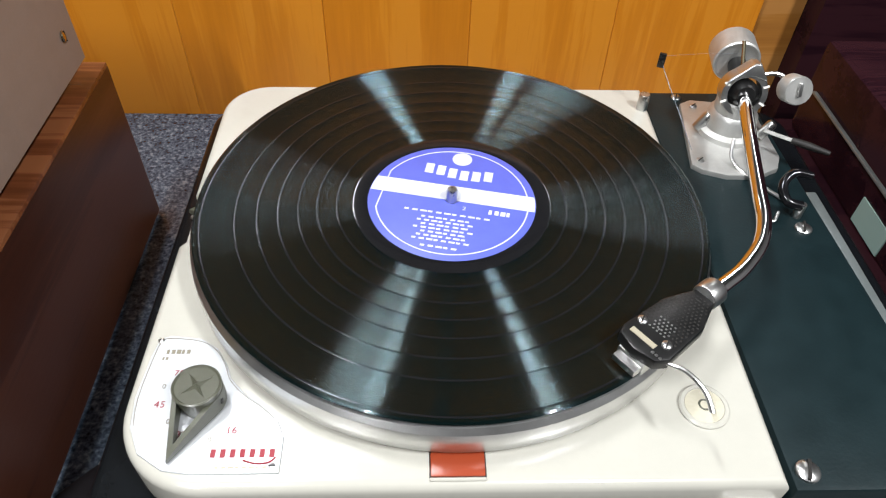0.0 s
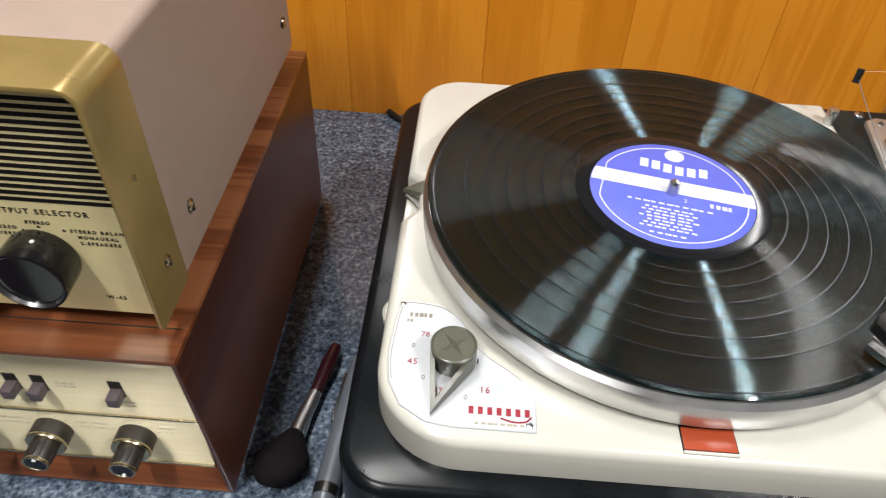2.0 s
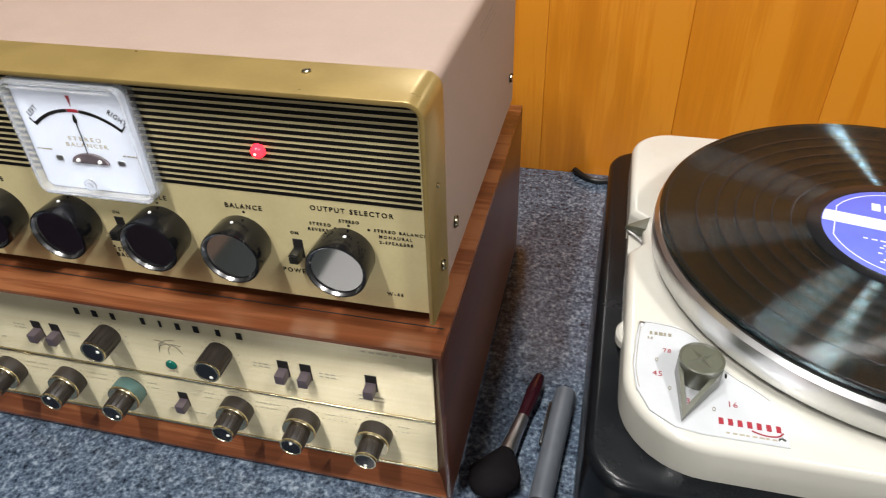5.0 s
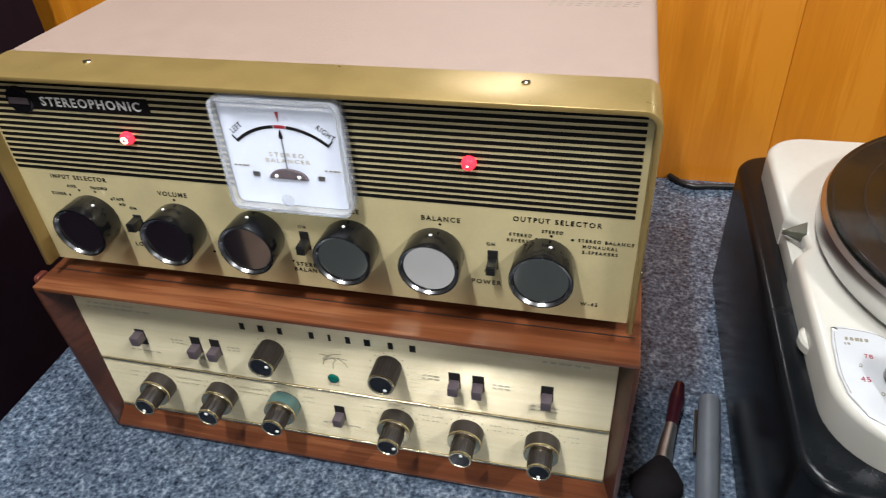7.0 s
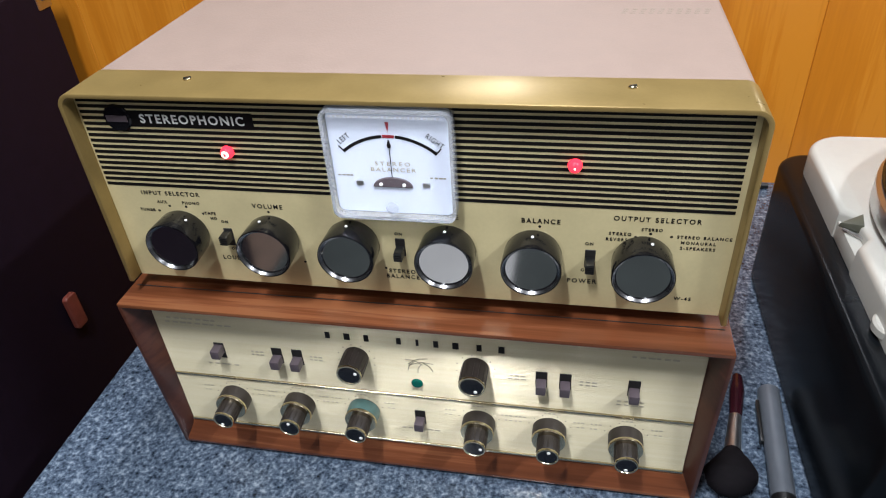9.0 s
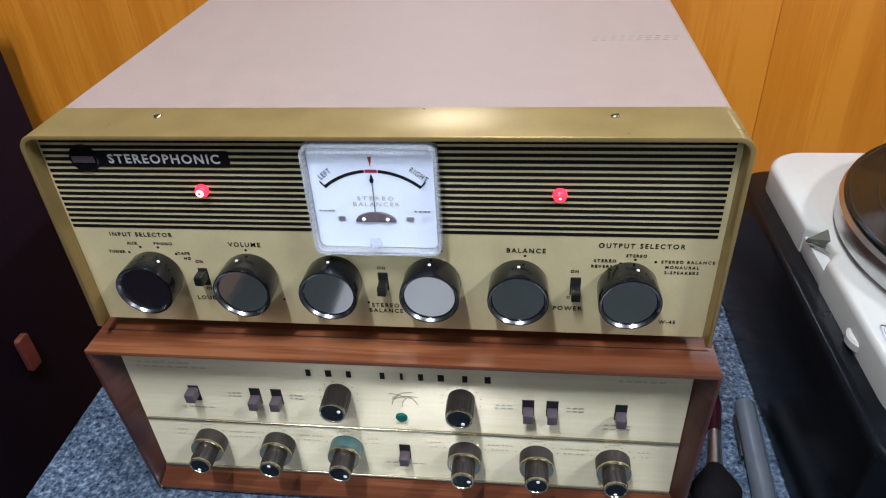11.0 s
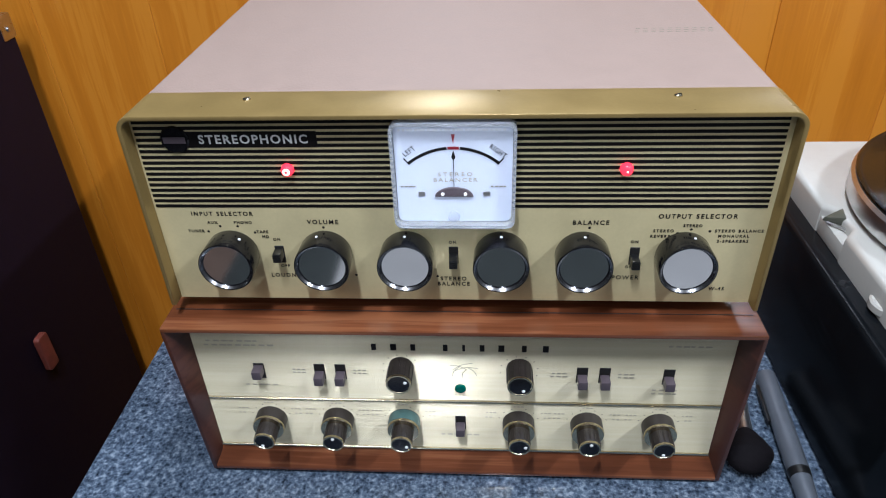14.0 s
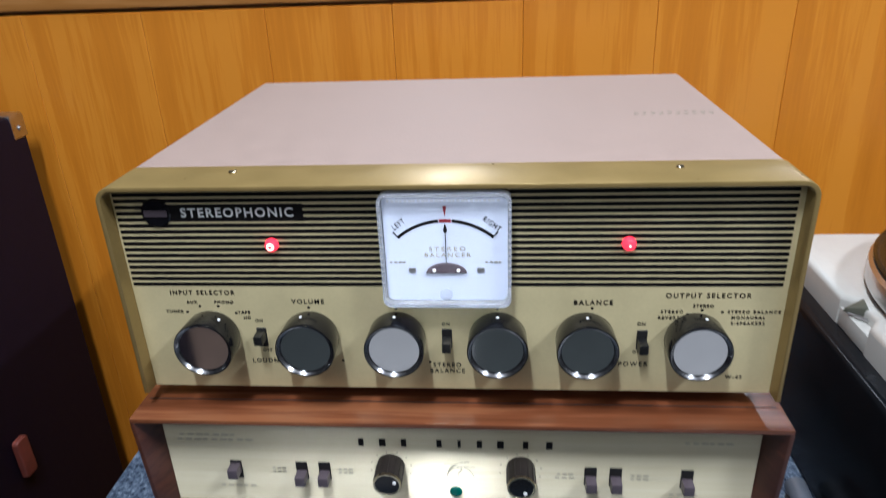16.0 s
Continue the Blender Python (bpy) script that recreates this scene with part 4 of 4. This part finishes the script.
wing = ring_shape(drop_shape(0.0119, 0.0350), drop_shape(0.0096, 0.0275), 0.0008, 0.0118)
for v in wing.verts:
    if v.co.z > 0.005:
        v.co.z -= 0.0085 * min(1.0, max(0.0, (Vector(v.co.xy).dot(tip.normalized()) - 0.004) / 0.031))
part("wing", wing, M["olive"], lever, "hollow pointed lever wing", smooth=30)
for a in (35, 125):
    blade = bmesh.new()
    for x, y, z in ((-0.0095, 0, 0.0141), (0, -0.0017, 0.0141), (0.0095, 0, 0.0141), (0, 0.0017, 0.0141), (0, 0, 0.0160)):
        blade.verts.new((x, y, z))
    blade.verts.ensure_lookup_table()
    for i in range(4):
        blade.faces.new((blade.verts[i], blade.verts[(i + 1) % 4], blade.verts[4]))
    part("cross_rib", moved(blade, pose(0, 0, 0, 0, 0, a)), M["olive"], lever, smooth=0)
part("lever_screw", moved(lathe([(0, 0), (0.0014, 0), (0.0014, 0.0006), (0, 0.0007)], 12), pose(0.0122, -0.006, 0.010, 0, 90, 0)), M["dark"], lever)
# strobe window in the front edge
part("strobe_recess", box(0.6590, 0.6858, -0.0335, -0.0140, CT - 0.001, CT + 0.0004, 0.0003, 1), M["dark"], deck)
part("strobe_window", moved(box(0.6596, 0.6852, -0.0062, 0.0058, -0.001, 0.0008, 0.0006), pose(0, -0.0266, CT + 0.0004, 2, 0, 0)), M["orange"], deck, "glowing orange strobe window")
part("strobe_sill", box(0.6590, 0.6858, -0.0350, -0.0333, CT - 0.0005, CT + 0.0012, 0.0005, 1), M["ivory"], deck)
# level
part("level_ring", lathe([(0.0075, 0), (0.0128, 0.0), (0.0128, 0.0012), (0.0118, 0.0020), (0.0102, 0.0020), (0.0095, 0.0008)], 48), M["ivory"], deck, "pale bubble level ring", at=pose(0.7985, 0.0030, CT))
part("level_glass", lathe([(0, 0.0008), (0.0100, 0.0008), (0.0098, 0.0016), (0.006, 0.0023), (0, 0.0025)], 40), worn(material("pale_level_oil", (0.52, 0.49, 0.39), 0.08, Coat_Weight=0.6), 60, 0.1, 0.03), deck, "pale oil-filled level", at=pose(0.7985, 0.0030, CT))
part("bubble", lathe([(0.0022, 0.0024), (0.0030, 0.0027), (0.0034, 0.0024)], 28), M["olive"], deck, "level bubble", at=pose(0.7985, 0.0030, CT))
# platter lever on the left edge, thumb wheels
wedge = bmesh.new()
for x, y, z in ((-0.0085, 0.001, 0), (0.006, -0.009, 0), (0.010, 0.008, 0), (-0.0075, 0.001, 0.0035), (0.006, -0.008, 0.0075), (0.009, 0.007, 0.0085)):
    wedge.verts.new((x, y, z))
wedge.verts.ensure_lookup_table()
for f in ((2, 1, 0), (3, 4, 5), (0, 1, 4, 3), (1, 2, 5, 4), (2, 0, 3, 5)):
    wedge.faces.new([wedge.verts[i] for i in f])
bmesh.ops.recalc_face_normals(wedge, faces=wedge.faces)
bmesh.ops.bevel(wedge, geom=wedge.edges[:], offset=0.0007, segments=2, profile=0.6, affect="EDGES")
part("brake_lever", moved(wedge, pose(0.5135, 0.1530, 0.1500)), M["olive"], deck, "olive release lever")
part("lever_stem", tube([(0.5080, 0.1505, 0.1500), (0.5170, 0.1400, 0.1500), (0.5215, 0.1300, 0.1490)], 0.0012, 8, 3), M["steel"], deck, "thin steel lever rod")
part("recess_floor", box(0.5085, 0.5240, 0.1190, 0.1650, 0.1328, 0.1480, 0.001), M["ivory"], deck, "sunken ivory ledge under the lever")
for wx, wy, rz in ((0.5185, 0.0545, 0), (0.8140, -0.0375, 90)):
    part("thumb_wheel", moved(lathe([(0, 0), (0.013, 0), (0.0145, 0.0015), (0.0145, 0.0065), (0.013, 0.008), (0, 0.008)], 40), pose(wx, wy, 0.1345)), M["ivory"], deck, "ivory levelling thumb wheel")
# platter
PC = (0.674, 0.128)
part("platter", lathe([(0, 0), (0.1475, 0), (0.1505, 0.0012), (0.1520, 0.0035), (0.1525, 0.0140), (0.1520, 0.0185), (0.1495, 0.0212), (0.1470, 0.0216), (0, 0.0216)], 128), M["polished"], deck, "turned aluminium platter", at=pose(*PC, CT + 0.003))
part("mat", lathe([(0, 0), (0.1470, 0), (0.1475, 0.0020), (0, 0.0020)], 96), M["black"], deck, "black rubber mat", at=pose(*PC, CT + 0.0241))
part("spindle", lathe([(0, 0), (0.0036, 0), (0.0036, 0.0085), (0.0028, 0.0105), (0, 0.011)], 24), M["steel"], deck, "steel centre spindle", at=pose(*PC, CT + 0.026))
# armboard
part("armboard", outline([(0.918, 0.292), (0.846, 0.292), (0.8315, 0.292), (0.8315, -0.0405), (0.9200, -0.0405), (0.9230, 0.05)], 0.1327, CT - 0.003, 0.003, 2), M["armboard"], deck, "dark green-grey armboard")
part("edge_strip", box(0.9215, 0.9290, 0.060, 0.175, 0.135, CT - 0.006, 0.001), M["strip"], deck, "grey metal edge strip")
for sx, sy, r in ((0.8400, -0.031, 0.0060), (0.9030, 0.135, 0.0055), (0.858, 0.283, 0.004), (0.912, -0.031, 0.002)):
    screw(deck, pose(sx, sy, CT - 0.003, 0, 0, 70), r)
part("rest_peg", lathe([(0, 0), (0.0042, 0), (0.0042, 0.012), (0.0036, 0.013), (0, 0.013)], 24), M["steel"], deck, "small steel peg", at=pose(0.8255, 0.264, CT))

# tonearm on the armboard
AT = CT - 0.003
arm = thing("tonearm", 0, 0, 0, label="S-shaped chromed tonearm with perforated black headshell", category="tonearm")
bx, by = 0.883, 0.236
part("base_plate", outline([(0.846, 0.196), (0.852, 0.190), (0.868, 0.184), (0.890, 0.184), (0.906, 0.192), (0.912, 0.205), (0.912, 0.262), (0.902, 0.270), (0.866, 0.275), (0.857, 0.270)][::-1], AT, AT + 0.004, 0.001, 2), M["cast"], arm, "satin alloy base plate")
for sx, sy in ((0.853, 0.200), (0.866, 0.266), (0.903, 0.262)):
    screw(arm, pose(sx, sy, AT + 0.004, 0, 0, 40), 0.0028)
part("pillar", lathe([(0, 0), (0.0225, 0), (0.0225, 0.004), (0.0185, 0.006), (0.0175, 0.016), (0.0150, 0.019), (0.0150, 0.028), (0.0110, 0.030), (0, 0.030)], 28), M["cast"], arm, "machined pillar", at=pose(bx, by, AT + 0.004))
part("collar", lathe([(0, 0), (0.0125, 0), (0.0135, 0.002), (0.0135, 0.007), (0.011, 0.009), (0, 0.009)], 36), M["black"], arm, "dark bearing collar", at=pose(bx, by, AT + 0.032))
for dx, dy in ((-0.0235, 0.000), (0.020, -0.010)):
    part("lock_knob", lathe([(0, 0), (0.0038, 0), (0.0038, 0.012), (0.003, 0.014), (0, 0.014)], 16), M["steel"], arm, "knurled lock screw", at=pose(bx + dx, by + dy, AT + 0.006, 0, 30, 0))
YOKE = pose(0.8815, 0.2330, 0.1945, 74, 0, -8)
part("yoke", moved(join(ring_shape(arc(0, 0, 0.0155, 0, 360, 40)[:-1], arc(0, 0, 0.0115, 0, 360, 40)[:-1], -0.006, 0.007)), YOKE), M["alu"], arm, "satin bearing yoke ring")
part("yoke_roof", moved(outline([(-0.0150, 0.004), (-0.0125, 0.009), (0.002, 0.0215), (0.006, 0.0215), (0.0145, 0.006), (0.0115, 0.0105), (0.004, 0.0125), (-0.006, 0.0110)], -0.006, 0.008, 0.001), YOKE), M["alu"], arm, "peaked yoke cover")
part("bearing_core", moved(lathe([(0, -0.008), (0.0085, -0.008), (0.0095, 0.0), (0.0095, 0.006), (0.0060, 0.011), (0, 0.011)], 28), YOKE), M["black"], arm, "black bearing block")
for a in (25, 155, 205, 335):
    part("yoke_slot", moved(box(0.0125, 0.0165, -0.0007, 0.0007, 0.0065, 0.0074), YOKE @ pose(0, 0, 0, 0, 0, a)), M["white_ink"], arm, smooth=0)
part("arm_tube", tube([(0.8800, 0.231, 0.1955), (0.8775, 0.216, 0.1957), (0.8655, 0.168, 0.1962), (0.8545, 0.122, 0.1968), (0.8490, 0.099, 0.1970), (0.8395, 0.079, 0.1975), (0.8245, 0.0612, 0.1980), (0.8110, 0.0500, 0.1985), (0.7990, 0.0412, 0.1990)], 0.0045, 20, 8), M["chrome"], arm, "chromed curved arm tube")
part("counterweight", moved(lathe([(0, 0), (0.0150, 0), (0.0165, 0.001), (0.0165, 0.021), (0.0155, 0.022), (0.0135, 0.0215), (0.0135, 0.0205), (0, 0.0205)], 48), pose(0.8880, 0.2830, 0.2010, 92, 0, -8)), M["cast"], arm, "cylindrical counterweight")
part("rear_shaft", tube([(0.8815, 0.236, 0.1950), (0.8875, 0.270, 0.1990)], 0.0065, 16, 3), M["black"], arm)
part("side_rod", tube([(0.8930, 0.245, 0.1990), (0.9050, 0.246, 0.2010), (0.9130, 0.244, 0.2000), (0.9165, 0.236, 0.1950)], 0.0017, 10, 5), M["steel"], arm, "bent side rod")
part("side_weight", moved(lathe([(0, 0), (0.0094, 0), (0.0101, 0.0008), (0.0101, 0.0120), (0.0094, 0.013), (0, 0.013)], 40), pose(0.9165, 0.2360, 0.1960, 68, 0, 0)), M["cast"], arm, "small round side weight")
part("weight_screw", moved(box(-0.0012, 0.0012, -0.0045, 0.0045, 0.0118, 0.0150, 0.0004), pose(0.9165, 0.2360, 0.1970, 68, 0, 0)), M["steel"], arm)
part("bias_post", tube([(0.8500, 0.2120, AT + 0.004), (0.8440, 0.232, 0.172), (0.8340, 0.258, 0.192), (0.8305, 0.266, 0.201)], 0.00028, 8, 5), M["pen"], arm, "thin bias post")
part("bias_pulley", moved(join(lathe([(0, 0), (0.0032, 0), (0.0020, 0.0015), (0.0032, 0.003), (0, 0.003)], 20), box(-0.0013, 0.0013, -0.007, 0.004, -0.001, 0.004, 0.0004)), pose(0.8295, 0.2650, 0.2010, 90, 0, 70)), M["black"], arm, "black thread pulley")
part("bias_thread", tube([(0.8295, 0.265, 0.2025), (0.8600, 0.264, 0.2055), (0.8850, 0.262, 0.2070)], 0.00007, 6, 2), M["pen"], arm, "thin nylon thread")
part("thread_pin", tube([(0.8850, 0.2520, 0.2040), (0.8850, 0.2620, 0.2170)], 0.0014, 8, 2), M["brass"], arm)
part("lift_arm", tube([(0.8990, 0.215, 0.1740), (0.9150, 0.200, 0.1760)], 0.0014, 8, 2), M["cast"], arm, "cueing lever")
part("lift_grip", tube([(0.9130, 0.202, 0.1755), (0.9220, 0.195, 0.1760), (0.9330, 0.186, 0.1765)], [0.0022, 0.0028, 0.0016], 12, 4), M["dark"], arm, "dark lever grip")
part("lead_wire", tube([(0.8750, 0.207, 0.172), (0.8730, 0.195, 0.163), (0.8850, 0.180, 0.158), (0.9000, 0.160, 0.157)], 0.0013, 8, 5), M["steel"], arm, "grey arm lead")
rest = part("arm_rest", tube([(0.9120, 0.163, 0.176), (0.9010, 0.166, 0.176), (0.8930, 0.160, 0.171), (0.8940, 0.150, 0.166), (0.9030, 0.147, 0.164)], [0.0026, 0.0030, 0.0032, 0.0032, 0.0034], 12, 6), M["gloss_black"], arm, "black hooked arm rest")
part("rest_post", tube([(0.9030, 0.147, 0.166), (0.9030, 0.147, AT - 0.0005)], 0.0030, 12, 2), M["steel"], arm)
part("rest_hook", tube([(0.8890, 0.146, 0.160), (0.8840, 0.140, 0.157), (0.8790, 0.150, 0.160)], 0.0011, 8, 4), M["steel"], arm)
# headshell, seen from above: a tapered perforated shell
hd = Vector((-0.0515, -0.0380, 0.0)).normalized()
hs_side = Vector((-hd.y, hd.x, 0))
HEAD = Matrix(((hd.x, hs_side.x, 0, 0.8010), (hd.y, hs_side.y, 0, 0.0435), (0, 0, 1, 0.1985), (0, 0, 0, 1)))
shell_pts = [(0.004, -0.0055), (0.004, 0.0055), (0.022, 0.0128), (0.050, 0.0148), (0.056, 0.0110), (0.0585, 0.000), (0.056, -0.0105), (0.050, -0.0128), (0.022, -0.0118)]
shell = part("headshell", moved(outline(shell_pts[::-1], -0.004, 0.0025, 0.0015, 2), HEAD), M["black"], arm, "perforated black headshell")
pit = part("perforation", lathe([(0, 0), (0.00065, 0), (0, 0.0001)], 8), M["dark"], shell, at=HEAD @ pose(0.010, 0, 0.0025))
pale = part("perforation", lathe([(0, 0), (0.0006, 0), (0, 0.0001)], 8), M["steel"], shell, at=HEAD @ pose(0.040, 0, 0.0025))
for i in range(17):
    for j in range(-5, 6):
        px, py = 0.008 + i * 0.0021, j * 0.0022 + (0.0011 if i % 2 else 0)
        if abs(py) < 0.0040 + 0.0075 * min(1, (px - 0.004) / 0.02):
            share("perforation", pale if (i > 11 and abs(j) < 3) else pit, shell, HEAD @ pose(px, py, 0.00255))
for j in range(3):
    share("perforation", pale, shell, HEAD @ pose(0.0530, 0.0075 + j * 0.0022 - 0.0005, 0.00255) @ Matrix.Diagonal((1.5, 1.5, 1, 1)))
part("shell_bar", moved(box(0.0485, 0.0515, -0.0085, 0.0060, 0.0024, 0.0028), HEAD), M["soft_ink"], shell, "plain pale nameplate bar", smooth=0)
for q in ((0.0420, -0.0085), (0.0445, 0.0085)):
    screw(arm, HEAD @ pose(*q, 0.0025, 0, 0, 20), 0.0026, "steel")
part("shell_collar", moved(lathe([(0, 0), (0.0068, 0), (0.0072, 0.001), (0.0072, 0.009), (0.0066, 0.010), (0, 0.010)], 40), HEAD @ pose(0.0050, 0, 0.0005, 0, -90, 0)), M["alu"], arm, "ribbed locking collar")
part("cartridge", moved(join(box(0.030, 0.058, -0.0080, 0.0080, -0.0120, -0.0041, 0.001), box(0.0545, 0.0625, -0.0070, 0.0070, -0.0105, -0.0060, 0.001)), HEAD), M["steel"], arm, "silver-grey cartridge")
part("stylus", tube([HEAD @ Vector((0.054, 0, -0.0118)), HEAD @ Vector((0.0565, 0, -0.0135))], 0.0005, 6, 2), M["steel"], arm)
part("finger_lift", tube([HEAD @ Vector((0.050, 0.0140, -0.001)), HEAD @ Vector((0.047, 0.023, 0.0)), HEAD @ Vector((0.0465, 0.034, -0.003)), HEAD @ Vector((0.0490, 0.042, -0.008))], [0.0009, 0.0011, 0.0013, 0.0014], 8, 6), M["steel"], arm, "curved finger lift")

# the record on the platter
RZ = CT + 0.0262
record = part("record", lathe([(0.0037, 0.0001), (0.0037, 0.0018), (0.0560, 0.0018), (0.0585, 0.0016), (0.1465, 0.0016), (0.1485, 0.0021), (0.1498, 0.0014), (0.1490, 0.0005), (0.145, 0.0001)], 160), M["vinyl"], None, "black long-playing record with a blue label", at=pose(*PC, RZ), smooth=20)
tagged(record, "black long-playing record with blue label lying on the platter", "record")
for r in (0.0680, 0.0795, 0.0905, 0.1020, 0.1140, 0.1265, 0.1460):
    part("track_gap", lathe([(r - 0.0005, 0.00163), (r, 0.00172), (r + 0.0005, 0.00163)], 128), M["vinyl_smooth"], record)
part("lead_out", lathe([(0.0505, 0.00185), (0.0575, 0.00190), (0.0588, 0.00170)], 128), M["vinyl_smooth"], record, "smooth lead-out band")
LZ = 0.00195
label = part("record_label", lathe([(0.0038, 0.0018), (0.0038, LZ), (0.0498, LZ), (0.0502, 0.0017)], 96), M["label_blue"], record, "blue paper record label", at=pose(0, 0, 0, 0, 0, -12))
part("label_ring", moved(ring_shape(arc(0, 0, 0.0458, 200, 520, 90)[:-1], arc(0, 0, 0.0450, 200, 520, 90)[:-1], LZ, LZ + 0.0001), pose(0, 0, 0)), M["label_band"], label, smooth=0)
band = [(x, y) for x, y in arc(0, 0, 0.0496, -1, 14, 8)] + [(x, y) for x, y in arc(0, 0, 0.0496, 166, 181, 8)]
part("label_stripe", outline([p for p in band], LZ, LZ + 0.00015), M["label_band"], label, "silver band across the label", smooth=0)
part("label_disc", moved(lathe([(0, 0), (0.0062, 0), (0.0062, 0.0001), (0, 0.00015)], 32), pose(0.0, 0.0385, LZ)), M["label_band"], label)
for k in range(6):
    x = -0.0185 + k * 0.0074
    y = 0.0245 + 0.0015 * math.cos(k)
    part("mark_block", box(x - 0.0026, x + 0.0026, y - 0.0045, y + 0.0045, LZ, LZ + 0.00015), M["label_band"], label, smooth=0)
for k, (y, w, n) in enumerate(((-0.0130, 0.052, 11), (-0.0175, 0.030, 7), (-0.0205, 0.034, 8), (-0.0235, 0.028, 6), (-0.0265, 0.036, 8), (-0.0295, 0.026, 6), (-0.0325, 0.030, 7), (-0.0355, 0.034, 8), (-0.0405, 0.022, 5))):
    bars(label, 0, y, LZ, w, 0.0014, M["label_band"], FLAT, n, depth=0.0001)
bars(label, 0.030, -0.0065, LZ, 0.014, 0.0036, M["label_band"], FLAT, 4, depth=0.0001)
write(label, "2", 0.0085, -0.0065, LZ + 0.0001, 0.0045, M["label_band"], FLAT, depth=0.00005)

# ---- brush and pen on the counter ----
brush = thing("cleaning_brush", 0.4550, 0.1270, 0.0, rz=-5, label="soft black record brush with wine-dark lacquered handle", category="brush")
part("handle", moved(tube([(0, 0, 0.0095), (-0.0015, -0.018, 0.0095), (-0.004, -0.045, 0.0090)], [0.0040, 0.0062, 0.0046], 18, 8), Matrix()), M["handle"], brush, "dark wine lacquered handle")
part("ferrule", tube([(-0.004, -0.045, 0.0090), (-0.006, -0.062, 0.0085), (-0.008, -0.082, 0.0082)], [0.0048, 0.0055, 0.0068], 20, 4), M["alu"], brush, "metal ferrule")
tuft = tube([(-0.008, -0.081, 0.0085), (-0.0095, -0.092, 0.0105), (-0.0110, -0.106, 0.0120), (-0.0125, -0.117, 0.0105), (-0.0135, -0.122, 0.0080)], [0.0064, 0.0095, 0.0110, 0.0080, 0.0030], 40, 8)
for v in tuft.verts:
    v.co.x = -0.011 + (v.co.x + 0.011) * (1.0 + 0.75 * min(1, max(0, (-0.082 - v.co.y) / 0.02))) + 0.0004 * math.sin(v.co.x * 9000)
part("bristles", tuft, M["bristle"], brush, "flat fan of black bristles")
hair = bmesh.new()
for k in range(120):
    a_ = -0.5 + k / 119.0
    x1_ = -0.0125 + a_ * 0.034 + random.uniform(-0.001, 0.001)
    y1_ = -0.1225 + 0.02 * a_ * a_ * 2 + random.uniform(-0.002, 0.002)
    z1_ = 0.008 + random.uniform(-0.004, 0.006)
    join(hair, tube([(-0.009 + a_ * 0.020, -0.093, 0.010 + random.uniform(-0.003, 0.006)), (x1_, y1_, max(0.001, z1_))], [0.0004, 0.00018], 4, 1))
tagged(part("hair", hair, M["bristle"], brush, "loose bristle ends"), kind="stuff")
pen = thing("marker_pen", 0.4775, 0.1135, 0.0, rz=-4.5, label="grey plastic marker pen with black clip and end", category="pen")
part("barrel", tube([(0, 0, 0.0092), (0, -0.06, 0.0092), (0, -0.105, 0.0092)], 0.0085, 24, 2), M["pen"], pen, "grey barrel")
part("end_cap", tube([(0, -0.105, 0.0092), (0, -0.112, 0.0092)], [0.0088, 0.0084], 24, 2), M["black"], pen)
part("tail", tube([(0, -0.112, 0.0092), (0, -0.140, 0.0088)], [0.0080, 0.0072], 24, 2), M["pen"], pen)
part("clip", box(-0.0110, -0.0083, -0.055, -0.012, 0.006, 0.0100, 0.0008), M["black"], pen, "black clip")

# lettering becomes plain meshes under its thing
bpy.context.view_layer.update()
deps = bpy.context.evaluated_depsgraph_get()
for o, parent, m, mat in WRITING:
    me = bpy.data.meshes.new_from_object(o.evaluated_get(deps))
    me.materials.clear()
    me.materials.append(mat)
    name = o.name.split(".")[0]
    bpy.data.objects.remove(o)
    t_ob = new(name, me)
    t_ob.parent = parent
    t_ob.matrix_basis = m
